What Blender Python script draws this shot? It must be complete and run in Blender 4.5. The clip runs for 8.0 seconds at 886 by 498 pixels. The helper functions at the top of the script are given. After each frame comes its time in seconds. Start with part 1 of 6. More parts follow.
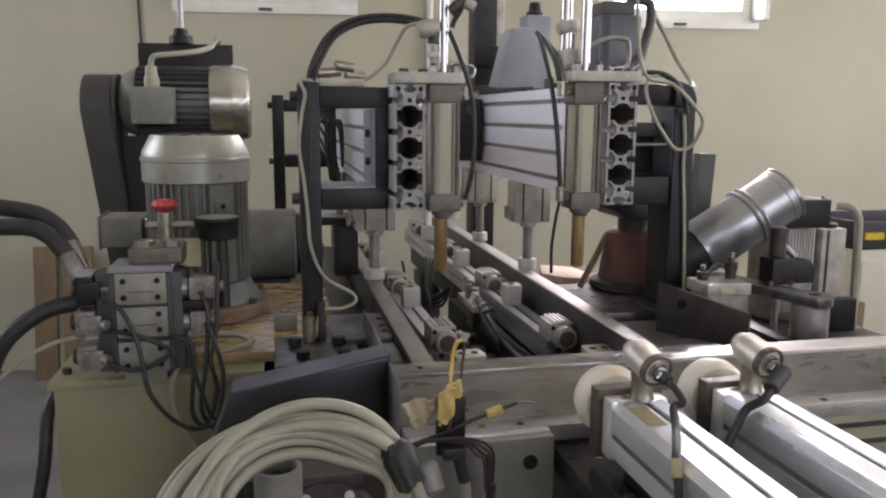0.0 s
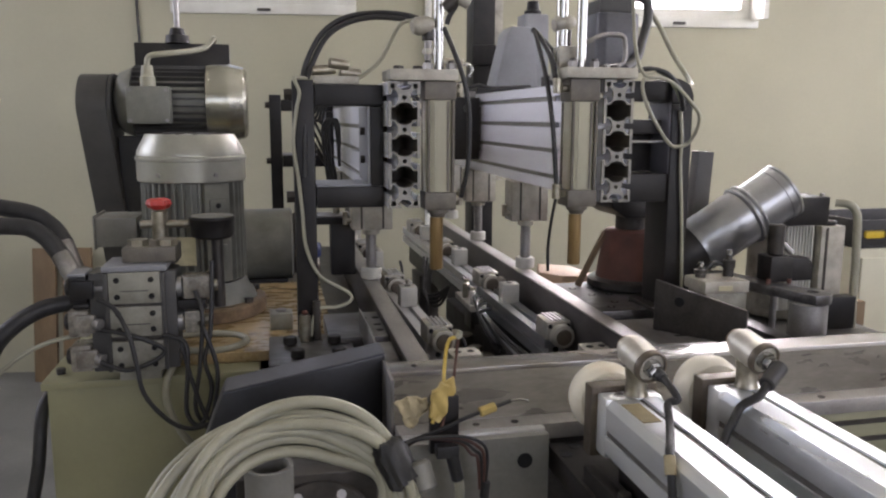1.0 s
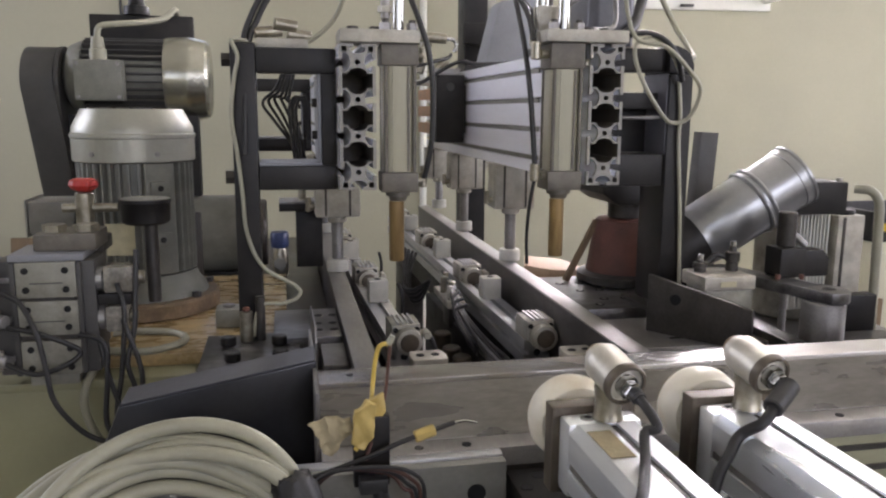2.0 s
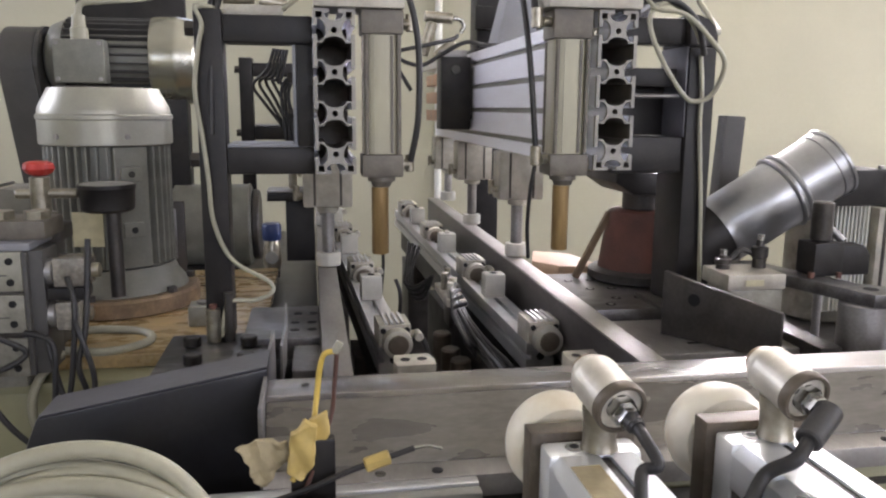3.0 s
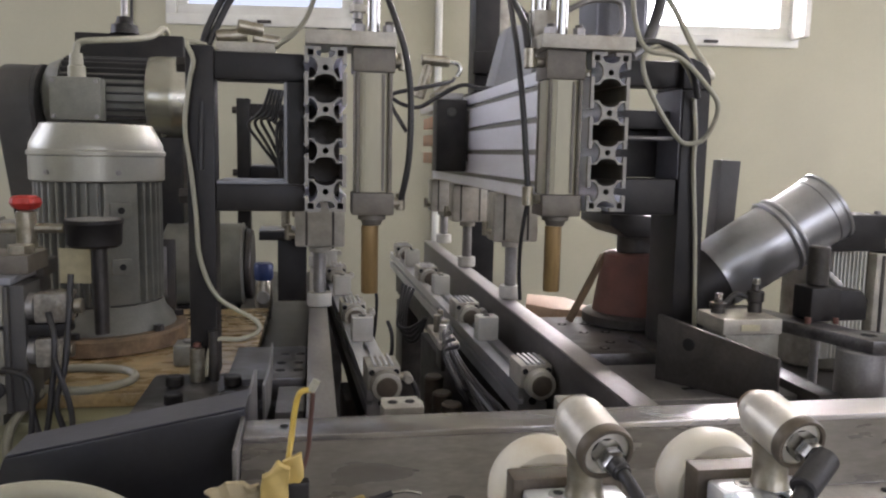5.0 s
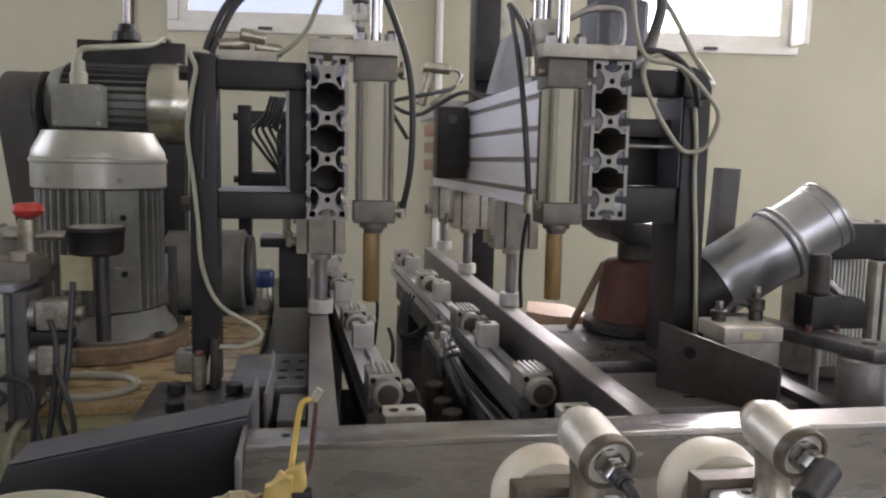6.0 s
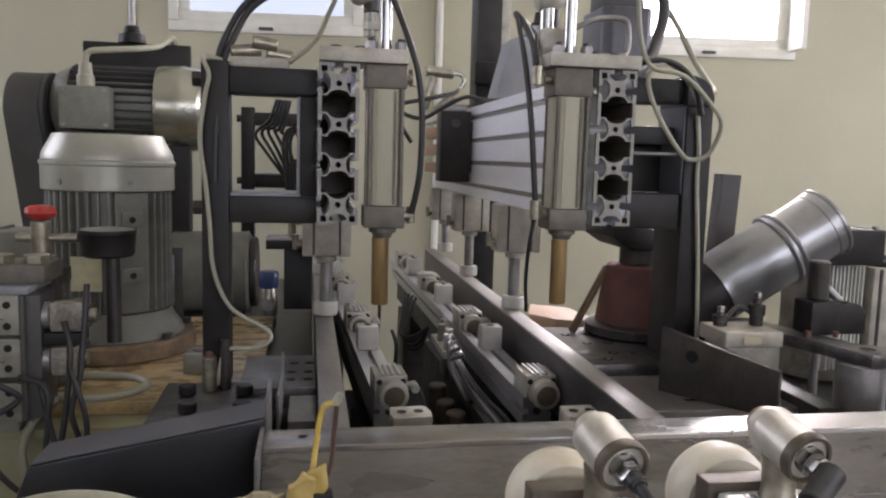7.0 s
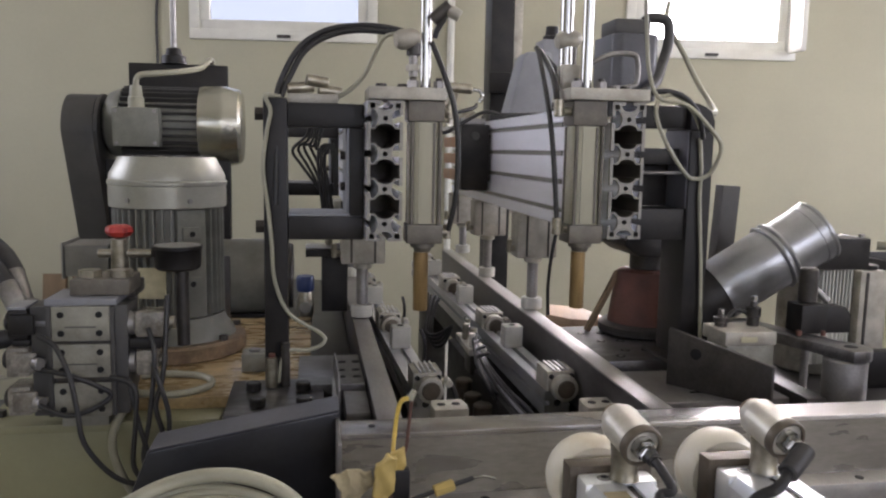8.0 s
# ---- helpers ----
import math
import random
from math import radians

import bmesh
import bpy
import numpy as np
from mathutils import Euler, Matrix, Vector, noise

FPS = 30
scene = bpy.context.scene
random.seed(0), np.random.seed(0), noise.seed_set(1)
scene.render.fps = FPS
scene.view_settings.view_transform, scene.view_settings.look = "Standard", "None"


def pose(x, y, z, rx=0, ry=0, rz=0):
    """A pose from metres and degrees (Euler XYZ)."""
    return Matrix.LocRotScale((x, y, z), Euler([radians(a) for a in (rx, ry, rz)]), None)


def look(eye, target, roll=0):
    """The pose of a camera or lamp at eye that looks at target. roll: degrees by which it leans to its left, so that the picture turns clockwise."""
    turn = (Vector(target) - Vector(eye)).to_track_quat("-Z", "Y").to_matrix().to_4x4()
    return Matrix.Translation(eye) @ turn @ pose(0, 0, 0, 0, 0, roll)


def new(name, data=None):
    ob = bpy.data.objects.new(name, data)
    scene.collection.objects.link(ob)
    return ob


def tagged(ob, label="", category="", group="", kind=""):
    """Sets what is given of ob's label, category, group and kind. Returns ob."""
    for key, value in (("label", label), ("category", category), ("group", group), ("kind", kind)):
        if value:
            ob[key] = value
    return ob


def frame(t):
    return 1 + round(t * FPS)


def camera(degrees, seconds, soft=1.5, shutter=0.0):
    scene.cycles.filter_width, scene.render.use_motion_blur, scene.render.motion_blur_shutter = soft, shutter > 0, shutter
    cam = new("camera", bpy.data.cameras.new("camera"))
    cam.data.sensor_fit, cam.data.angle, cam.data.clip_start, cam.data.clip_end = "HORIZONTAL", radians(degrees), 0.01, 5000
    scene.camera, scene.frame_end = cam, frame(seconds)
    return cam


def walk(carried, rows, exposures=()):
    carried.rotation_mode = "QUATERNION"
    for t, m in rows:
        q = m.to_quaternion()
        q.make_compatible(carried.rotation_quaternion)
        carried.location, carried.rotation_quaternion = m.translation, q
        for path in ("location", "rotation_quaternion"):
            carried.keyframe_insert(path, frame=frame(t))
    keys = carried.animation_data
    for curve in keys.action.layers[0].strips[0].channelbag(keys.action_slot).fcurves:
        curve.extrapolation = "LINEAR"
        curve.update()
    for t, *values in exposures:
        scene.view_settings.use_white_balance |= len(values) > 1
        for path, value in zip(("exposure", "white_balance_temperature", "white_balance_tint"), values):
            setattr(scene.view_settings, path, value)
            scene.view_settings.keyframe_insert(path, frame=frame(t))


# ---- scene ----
cam = camera(59.2, 8.0, soft=2.2)
PATH = [
    (0, (0.058, 0.004, 1.217), (0.475, 1.931, 0.883), 0.4),
    (0.5, (0.06, 0.006, 1.214), (0.466, 1.936, 0.88), 0.4),
    (1, (0.068, 0.008, 1.211), (0.482, 1.937, 0.88), 0.2),
    (1.5, (0.108, 0.057, 1.194), (0.52, 1.987, 0.87), 0.4),
    (2, (0.165, 0.142, 1.179), (0.555, 2.073, 0.832), 0.4),
    (2.2, (0.188, 0.174, 1.174), (0.551, 2.104, 0.795), 0.2),
    (3.5, (0.236, 0.258, 1.146), (0.557, 2.204, 0.815), 0.5),
    (4, (0.24, 0.263, 1.145), (0.564, 2.212, 0.839), 0.6),
    (4.5, (0.246, 0.259, 1.144), (0.575, 2.214, 0.878), 1.0),
    (6, (0.243, 0.255, 1.148), (0.573, 2.215, 0.921), 1.2),
    (6.5, (0.241, 0.254, 1.147), (0.573, 2.214, 0.926), 1.3),
    (7, (0.225, 0.242, 1.156), (0.567, 2.199, 0.928), 1.6),
    (7.5, (0.199, 0.191, 1.178), (0.568, 2.143, 0.948), 2.1),
    (8, (0.162, 0.123, 1.199), (0.494, 2.079, 0.95), 1.1),
]
walk(cam, [(t, look(eye, target, roll)) for t, eye, target, roll in PATH],
     exposures=[(0, 0.62, 6250, 23), (2.2, 0.83, 6250, 23), (3.5, 1.20, 6250, 23), (4.0, 1.20, 6250, 23), (4.5, 0.80, 6250, 23), (6.0, 0.62, 6250, 23), (8.0, 0.58, 6250, 23)])

# ---- world and light ----
world = bpy.data.worlds.new("sky")
scene.world = world
world.use_nodes = True
wn = world.node_tree.nodes
sky = wn.new("ShaderNodeTexSky")
sky.sky_type = "NISHITA"
sky.sun_disc = False
sky.sun_elevation, sky.sun_rotation = radians(48), radians(20)
world.node_tree.links.new(sky.outputs[0], wn["Background"].inputs[0])
wn["Background"].inputs[1].default_value = 0.12


def area_lamp(name, eye, target, sx, sy, watts, colour):
    data = bpy.data.lights.new(name, "AREA")
    data.shape, data.size, data.size_y, data.energy, data.color = "RECTANGLE", sx, sy, watts, colour
    ob = new(name, data)
    ob.matrix_world = look(eye, target)
    return ob


# daylight through the room's windows
sun = new("sun", bpy.data.lights.new("sun", "SUN"))
sun.data.energy, sun.data.angle, sun.data.color = 1.0, radians(12), (1.0, 0.95, 0.88)
sun.matrix_world = look((1.2, 6.0, 7.0), (0.6, 1.0, 0.9))


# ---- materials ----
def mat(name, colour, rough=0.5, metal=0.0, var=0.15, scale=30.0, bump=0.05, fine=220.0, stretch=(1, 1, 1), dirt=None, dirt_amount=0.0, spec=0.5, per_object=0.0):
    """A painted, metal or plastic surface: broad stains, fine grain and relief."""
    m = bpy.data.materials.new(name)
    m.use_nodes = True
    n, l = m.node_tree.nodes, m.node_tree.links
    b = n["Principled BSDF"]
    b.inputs["Metallic"].default_value = metal
    b.inputs["Specular IOR Level"].default_value = spec
    tc = n.new("ShaderNodeTexCoord")
    mp = n.new("ShaderNodeMapping")
    mp.inputs["Scale"].default_value = stretch
    l.new(tc.outputs["Object"], mp.inputs[0])
    big, small = n.new("ShaderNodeTexNoise"), n.new("ShaderNodeTexNoise")
    for t, s, d in ((big, scale, 5), (small, fine, 3)):
        t.inputs["Scale"].default_value = s
        t.inputs["Detail"].default_value = d
        l.new(mp.outputs[0], t.inputs["Vector"])
    ramp = n.new("ShaderNodeValToRGB")
    lo = [max(0, c * (1 - var)) for c in colour]
    hi = [min(1, c * (1 + var)) for c in colour]
    ramp.color_ramp.elements[0].position, ramp.color_ramp.elements[1].position = 0.32, 0.68
    ramp.color_ramp.elements[0].color, ramp.color_ramp.elements[1].color = (*lo, 1), (*hi, 1)
    l.new(big.outputs[0], ramp.inputs[0])
    out = ramp.outputs[0]
    mix = n.new("ShaderNodeMix")
    mix.data_type, mix.blend_type = "RGBA", "MULTIPLY"
    mix.inputs[0].default_value = min(1, var * 1.4)
    l.new(out, mix.inputs[6])
    l.new(small.outputs[0], mix.inputs[7])
    gain = n.new("ShaderNodeMix")
    gain.data_type, gain.blend_type = "RGBA", "MULTIPLY"
    gain.inputs[0].default_value = 1.0
    g = 1 + var * 0.7
    gain.inputs[7].default_value = (g, g, g, 1)
    l.new(mix.outputs[2], gain.inputs[6])
    out = gain.outputs[2]
    if dirt:
        dn = n.new("ShaderNodeTexNoise")
        dn.inputs["Scale"].default_value, dn.inputs["Detail"].default_value = scale * 0.45, 8
        dn.inputs["Roughness"].default_value = 0.65
        l.new(mp.outputs[0], dn.inputs["Vector"])
        dr = n.new("ShaderNodeMapRange")
        dr.inputs[1].default_value, dr.inputs[2].default_value = 0.45, 0.7
        dr.inputs[3].default_value, dr.inputs[4].default_value = 0, dirt_amount
        l.new(dn.outputs[0], dr.inputs[0])
        dm = n.new("ShaderNodeMix")
        dm.data_type = "RGBA"
        dm.inputs[7].default_value = (*dirt, 1)
        l.new(dr.outputs[0], dm.inputs[0])
        l.new(out, dm.inputs[6])
        out = dm.outputs[2]
    if per_object:
        oi = n.new("ShaderNodeObjectInfo")
        mr = n.new("ShaderNodeMapRange")
        mr.inputs[3].default_value, mr.inputs[4].default_value = 1 - per_object, 1 + per_object
        l.new(oi.outputs["Random"], mr.inputs[0])
        pm = n.new("ShaderNodeMix")
        pm.data_type, pm.blend_type = "RGBA", "MULTIPLY"
        pm.inputs[0].default_value = 1
        l.new(out, pm.inputs[6])
        l.new(mr.outputs[0], pm.inputs[7])
        out = pm.outputs[2]
    l.new(out, b.inputs["Base Color"])
    rr = n.new("ShaderNodeMapRange")
    rr.inputs[3].default_value, rr.inputs[4].default_value = max(0.03, rough - 0.12), min(1, rough + 0.12)
    l.new(big.outputs[0], rr.inputs[0])
    l.new(rr.outputs[0], b.inputs["Roughness"])
    if bump:
        bp = n.new("ShaderNodeBump")
        bp.inputs["Strength"].default_value, bp.inputs["Distance"].default_value = bump, 0.002
        l.new(small.outputs[0], bp.inputs["Height"])
        l.new(bp.outputs[0], b.inputs["Normal"])
    return m


M = {}
M["wall"] = mat("wall_paint", (0.425, 0.41, 0.305), 0.85, var=0.05, scale=1.6, bump=0.15, fine=60, dirt=(0.34, 0.325, 0.23), dirt_amount=0.3)
M["floor"] = mat("concrete_floor", (0.18, 0.18, 0.17), 0.7, var=0.2, scale=3, fine=90, bump=0.2, dirt=(0.1, 0.1, 0.1), dirt_amount=0.5)
M["ceiling"] = mat("ceiling_paint", (0.7, 0.68, 0.58), 0.9, var=0.06, scale=2, fine=40)
M["alu"] = mat("aluminium", (0.62, 0.62, 0.63), 0.36, 0.85, 0.08, 18, 0.04, 300, dirt=(0.32, 0.30, 0.26), dirt_amount=0.35)
M["alu_blue"] = mat("anodised_aluminium", (0.82, 0.83, 0.89), 0.42, 0.25, 0.06, 10, 0.03, 260, (1, 0.12, 1), dirt=(0.4, 0.38, 0.34), dirt_amount=0.3)
M["alu_cut"] = mat("sawn_aluminium", (0.29, 0.28, 0.255), 0.55, 0.5, 0.15, 60, 0.12, 500, dirt=(0.22, 0.2, 0.17), dirt_amount=0.5)
M["alu_bright"] = mat("clean_aluminium", (0.92, 0.94, 0.97), 0.30, 0.7, 0.06, 14, 0.03, 240, (1, 0.15, 1), dirt=(0.45, 0.43, 0.4), dirt_amount=0.3)
M["cast"] = mat("cast_aluminium", (0.46, 0.44, 0.38), 0.55, 0.45, 0.18, 35, 0.15, 350, dirt=(0.22, 0.18, 0.13), dirt_amount=0.5)
M["cyl"] = mat("cylinder_tube", (0.37, 0.355, 0.26), 0.42, 0.12, 0.1, 20, 0.02, 200, (1, 1, 0.2), dirt=(0.3, 0.26, 0.18), dirt_amount=0.4)
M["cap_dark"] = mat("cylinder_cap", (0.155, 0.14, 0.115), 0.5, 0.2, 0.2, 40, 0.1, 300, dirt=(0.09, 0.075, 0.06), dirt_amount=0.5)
M["steel"] = mat("worn_steel", (0.33, 0.32, 0.31), 0.42, 0.8, 0.25, 16, 0.08, 260, dirt=(0.10, 0.085, 0.07), dirt_amount=0.65)
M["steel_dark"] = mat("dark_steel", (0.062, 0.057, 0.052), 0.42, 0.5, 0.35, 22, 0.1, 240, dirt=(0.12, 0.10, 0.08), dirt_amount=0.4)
M["plate"] = mat("oiled_steel_plate", (0.17, 0.165, 0.165), 0.36, 0.7, 0.4, 26, 0.06, 200, (1, 2, 2), dirt=(0.07, 0.06, 0.05), dirt_amount=0.75)
M["black"] = mat("black_paint", (0.014, 0.0125, 0.012), 0.46, 0.0, 0.3, 26, 0.08, 260, dirt=(0.040, 0.034, 0.029), dirt_amount=0.5, spec=0.35)
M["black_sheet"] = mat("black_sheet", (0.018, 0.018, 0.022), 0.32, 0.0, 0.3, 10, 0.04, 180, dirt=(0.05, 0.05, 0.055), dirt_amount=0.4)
M["guard"] = mat("dark_grey_paint", (0.055, 0.053, 0.05), 0.5, 0.0, 0.2, 12, 0.08, 200, dirt=(0.11, 0.1, 0.09), dirt_amount=0.3)
M["motor"] = mat("grey_green_paint", (0.20, 0.20, 0.17), 0.45, 0.1, 0.18, 20, 0.1, 260, dirt=(0.09, 0.08, 0.06), dirt_amount=0.5)
M["fan"] = mat("silver_paint", (0.39, 0.39, 0.335), 0.36, 0.45, 0.1, 18, 0.06, 240, dirt=(0.26, 0.24, 0.2), dirt_amount=0.35)
M["tank"] = mat("cream_paint", (0.285, 0.275, 0.16), 0.4, 0.0, 0.08, 7, 0.03, 120, dirt=(0.20, 0.175, 0.10), dirt_amount=0.35)
M["oily"] = mat("oil_stained_lid", (0.40, 0.29, 0.14), 0.28, 0.0, 0.35, 22, 0.05, 160, (1, 2.5, 1), dirt=(0.16, 0.09, 0.035), dirt_amount=0.8)
M["rust"] = mat("oiled_flange", (0.27, 0.19, 0.11), 0.5, 0.2, 0.35, 30, 0.2, 220, dirt=(0.09, 0.05, 0.03), dirt_amount=0.7)
M["valve"] = mat("valve_casting", (0.30, 0.29, 0.24), 0.5, 0.25, 0.15, 40, 0.12, 300, dirt=(0.1, 0.085, 0.06), dirt_amount=0.75)
M["plug"] = mat("clear_plug", (0.27, 0.25, 0.21), 0.12, 0.0, 0.4, 70, 0.5, 260, dirt=(0.1, 0.08, 0.06), dirt_amount=0.7)
M["guide"] = mat("stained_steel_face", (0.235, 0.222, 0.205), 0.29, 0.6, 0.25, 24, 0.06, 200, (0.5, 2, 2), dirt=(0.105, 0.09, 0.075), dirt_amount=0.75)
M["dusty"] = mat("dusty_housing", (0.66, 0.635, 0.56), 0.42, 0.5, 0.12, 45, 0.12, 320, dirt=(0.36, 0.32, 0.25), dirt_amount=0.5)
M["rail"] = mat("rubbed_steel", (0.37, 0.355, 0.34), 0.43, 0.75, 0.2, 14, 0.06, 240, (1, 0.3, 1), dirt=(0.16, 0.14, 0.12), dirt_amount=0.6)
M["top"] = mat("polished_steel_strip", (0.46, 0.44, 0.42), 0.27, 0.75, 0.15, 12, 0.05, 220, (0.3, 1, 1), dirt=(0.26, 0.22, 0.19), dirt_amount=0.55)
M["rail_side"] = mat("oxidised_shaded_steel", (0.13, 0.12, 0.115), 0.46, 0.6, 0.3, 14, 0.10, 200, (1, 0.4, 1), dirt=(0.055, 0.045, 0.038), dirt_amount=0.7)
M["olive"] = mat("olive_rail_paint", (0.30, 0.29, 0.19), 0.5, 0.1, 0.12, 14, 0.05, 200, (0.3, 1, 1), dirt=(0.14, 0.125, 0.08), dirt_amount=0.5)
# Slate paint of the feed motor, also the lit faces of black parts.
M["slate"] = mat("slate_and_lit_black", (0.10, 0.10, 0.115), 0.40, 0.0, 0.2, 10, 0.06, 160, dirt=(0.04, 0.038, 0.036), dirt_amount=0.6)
M["cowl"] = mat("polished_cowl", (0.50, 0.49, 0.42), 0.24, 0.85, 0.1, 14, 0.03, 200, dirt=(0.25, 0.22, 0.15), dirt_amount=0.45)
M["rubber"] = mat("black_rubber", (0.027, 0.026, 0.026), 0.5, 0.0, 0.25, 60, 0.1, 500)
M["cable"] = mat("cream_cable", (0.34, 0.33, 0.25), 0.45, 0.0, 0.1, 20, 0.03, 200, dirt=(0.24, 0.22, 0.15), dirt_amount=0.4)
M["chrome"] = mat("chromed_steel", (0.40, 0.395, 0.375), 0.2, 1.0, 0.04, 20, 0.01, 200)
M["bronze"] = mat("oiled_rod", (0.29, 0.195, 0.085), 0.36, 0.35, 0.3, 40, 0.03, 200, (1, 1, 0.15), dirt=(0.16, 0.09, 0.03), dirt_amount=0.5)
M["brass"] = mat("nickel_brass", (0.35, 0.325, 0.26), 0.34, 0.8, 0.2, 80, 0.06, 300, dirt=(0.17, 0.14, 0.095), dirt_amount=0.5)
M["red"] = mat("red_plastic", (0.42, 0.035, 0.025), 0.4, 0.0, 0.12, 60, 0.05, 300)
M["tape"] = mat("yellow_tape", (0.50, 0.37, 0.12), 0.5, 0.0, 0.12, 60, 0.2, 200, dirt=(0.5, 0.36, 0.1), dirt_amount=0.5)
M["cloth"] = mat("masking_tape", (0.41, 0.345, 0.21), 0.7, 0.0, 0.15, 50, 0.2, 300, dirt=(0.36, 0.3, 0.17), dirt_amount=0.4)
M["yellow"] = mat("yellow_plastic", (0.62, 0.44, 0.03), 0.4, 0.0, 0.1, 40, 0.03, 200)
M["cone"] = mat("brown_red_rubber", (0.14, 0.055, 0.038), 0.6, 0.0, 0.2, 24, 0.1, 260, dirt=(0.09, 0.05, 0.035), dirt_amount=0.6)
M["wood"] = mat("light_wood", (0.40, 0.27, 0.165), 0.6, 0.0, 0.14, 30, 0.1, 260, (1, 0.2, 1), dirt=(0.36, 0.22, 0.12), dirt_amount=0.4)
M["board"] = mat("chipboard", (0.185, 0.125, 0.068), 0.7, 0.0, 0.2, 18, 0.2, 200, (1, 1, 0.2))
M["nylon"] = mat("white_nylon", (0.76, 0.72, 0.60), 0.42, 0.0, 0.05, 30, 0.02, 200, dirt=(0.5, 0.34, 0.15), dirt_amount=0.55)
M["rusty"] = mat("brown_steel_plate", (0.13, 0.108, 0.082), 0.5, 0.5, 0.25, 40, 0.1, 300, dirt=(0.07, 0.045, 0.03), dirt_amount=0.5)
M["galv"] = mat("galvanised_sheet", (0.40, 0.405, 0.41), 0.33, 0.85, 0.10, 16, 0.03, 120, dirt=(0.27, 0.265, 0.25), dirt_amount=0.5)
# Blue-grey parts, and the lit faces of the black carrying frames.
M["bluegrey"] = mat("blue_grey_and_lit_black", (0.25, 0.255, 0.275), 0.45, 0.0, 0.1, 14, 0.04, 160)
M["block"] = mat("grey_plastic", (0.43, 0.42, 0.37), 0.5, 0.0, 0.08, 50, 0.04, 300, dirt=(0.3, 0.27, 0.21), dirt_amount=0.4, per_object=0.06)
M["frame"] = mat("window_paint", (0.72, 0.72, 0.66), 0.45, 0.0, 0.06, 8, 0.03, 100, dirt=(0.45, 0.42, 0.34), dirt_amount=0.35)
M["hole"] = mat("bore", (0.006, 0.006, 0.006), 0.8, 0, 0.1, 20, 0)
M["blue"] = mat("blue_plastic", (0.025, 0.045, 0.13), 0.35, 0, 0.1, 30, 0.03)
M["copper"] = mat("copper_bar", (0.42, 0.22, 0.13), 0.4, 0.6, 0.2, 30, 0.06, 200)
M["fit"] = mat("grey_plate", (0.24, 0.235, 0.21), 0.5, 0.3, 0.15, 18, 0.08, 220, dirt=(0.17, 0.15, 0.12), dirt_amount=0.4)
M["cabinet"] = mat("cabinet_cream", (0.62, 0.60, 0.46), 0.5, 0.0, 0.05, 5, 0.03, 100, dirt=(0.4, 0.37, 0.27), dirt_amount=0.25)
M["label"] = mat("paper_label", (0.50, 0.46, 0.30), 0.6, 0.0, 0.1, 60, 0.02)
M["wire_red"] = mat("brown_wire", (0.085, 0.04, 0.03), 0.5, 0, 0.15, 50, 0.02)
M["wire_yellow"] = mat("yellow_wire", (0.56, 0.40, 0.08), 0.45, 0, 0.1, 50, 0.02)

glass = bpy.data.materials.new("window_glass")
glass.use_nodes = True
gb = glass.node_tree.nodes["Principled BSDF"]
gb.inputs["Transmission Weight"].default_value = 1.0
gb.inputs["Roughness"].default_value = 0.02
gb.inputs["IOR"].default_value = 1.45


def glow(name, colour, strength):
    m = bpy.data.materials.new(name)
    m.use_nodes = True
    b = m.node_tree.nodes["Principled BSDF"]
    b.inputs["Base Color"].default_value = (0, 0, 0, 1)
    b.inputs["Emission Color"].default_value = (*colour, 1)
    b.inputs["Emission Strength"].default_value = strength
    return m


# ---- mesh helpers ----
def finish(bm, angle=38):
    bmesh.ops.recalc_face_normals(bm, faces=bm.faces)
    for f in bm.faces:
        f.smooth = True
    for e in bm.edges:
        e.smooth = len(e.link_faces) == 2 and e.calc_face_angle(0) < radians(angle)
    me = bpy.data.meshes.new("mesh")
    bm.to_mesh(me)
    bm.free()
    return me


ORIGIN = {}


def thing(name, label, category, at=(0, 0, 0), group="", kind=""):
    ob = new(name)
    ob.empty_display_size = 0.02
    ob.matrix_basis = Matrix.Translation(at)
    ORIGIN[ob.name] = Matrix.Translation(at)
    return tagged(ob, label, category, group, kind)


def part(name, bm, material, parent, label=""):
    """One mesh object, in the coordinates of the room, under a thing or a part."""
    ob = new(name, finish(bm))
    ob.data.materials.append(M[material] if isinstance(material, str) else material)
    base = ORIGIN[parent.name]
    ob.parent = parent
    ob.matrix_parent_inverse = base.inverted()
    ORIGIN[ob.name] = Matrix.Identity(4)
    return tagged(ob, label)


def solid(name, bm, material, label, category, kind="", group=""):
    """A thing that is one mesh."""
    ob = new(name, finish(bm))
    ob.data.materials.append(M[material] if isinstance(material, str) else material)
    ORIGIN[ob.name] = Matrix.Identity(4)
    return tagged(ob, label, category, group, kind)


def nb():
    return bmesh.new()


def box(bm, x0, x1, y0, y1, z0, z1, bevel=0.0, m=None):
    r = bmesh.ops.create_cube(bm, size=1)
    vs = r["verts"]
    for v in vs:
        v.co = Vector((x0 + (v.co.x + 0.5) * (x1 - x0), y0 + (v.co.y + 0.5) * (y1 - y0), z0 + (v.co.z + 0.5) * (z1 - z0)))
        if m:
            v.co = m @ v.co
    if bevel:
        es = list({e for v in vs for e in v.link_edges})
        bmesh.ops.bevel(bm, geom=es, offset=bevel, segments=2, profile=0.6, affect="EDGES")
    return bm


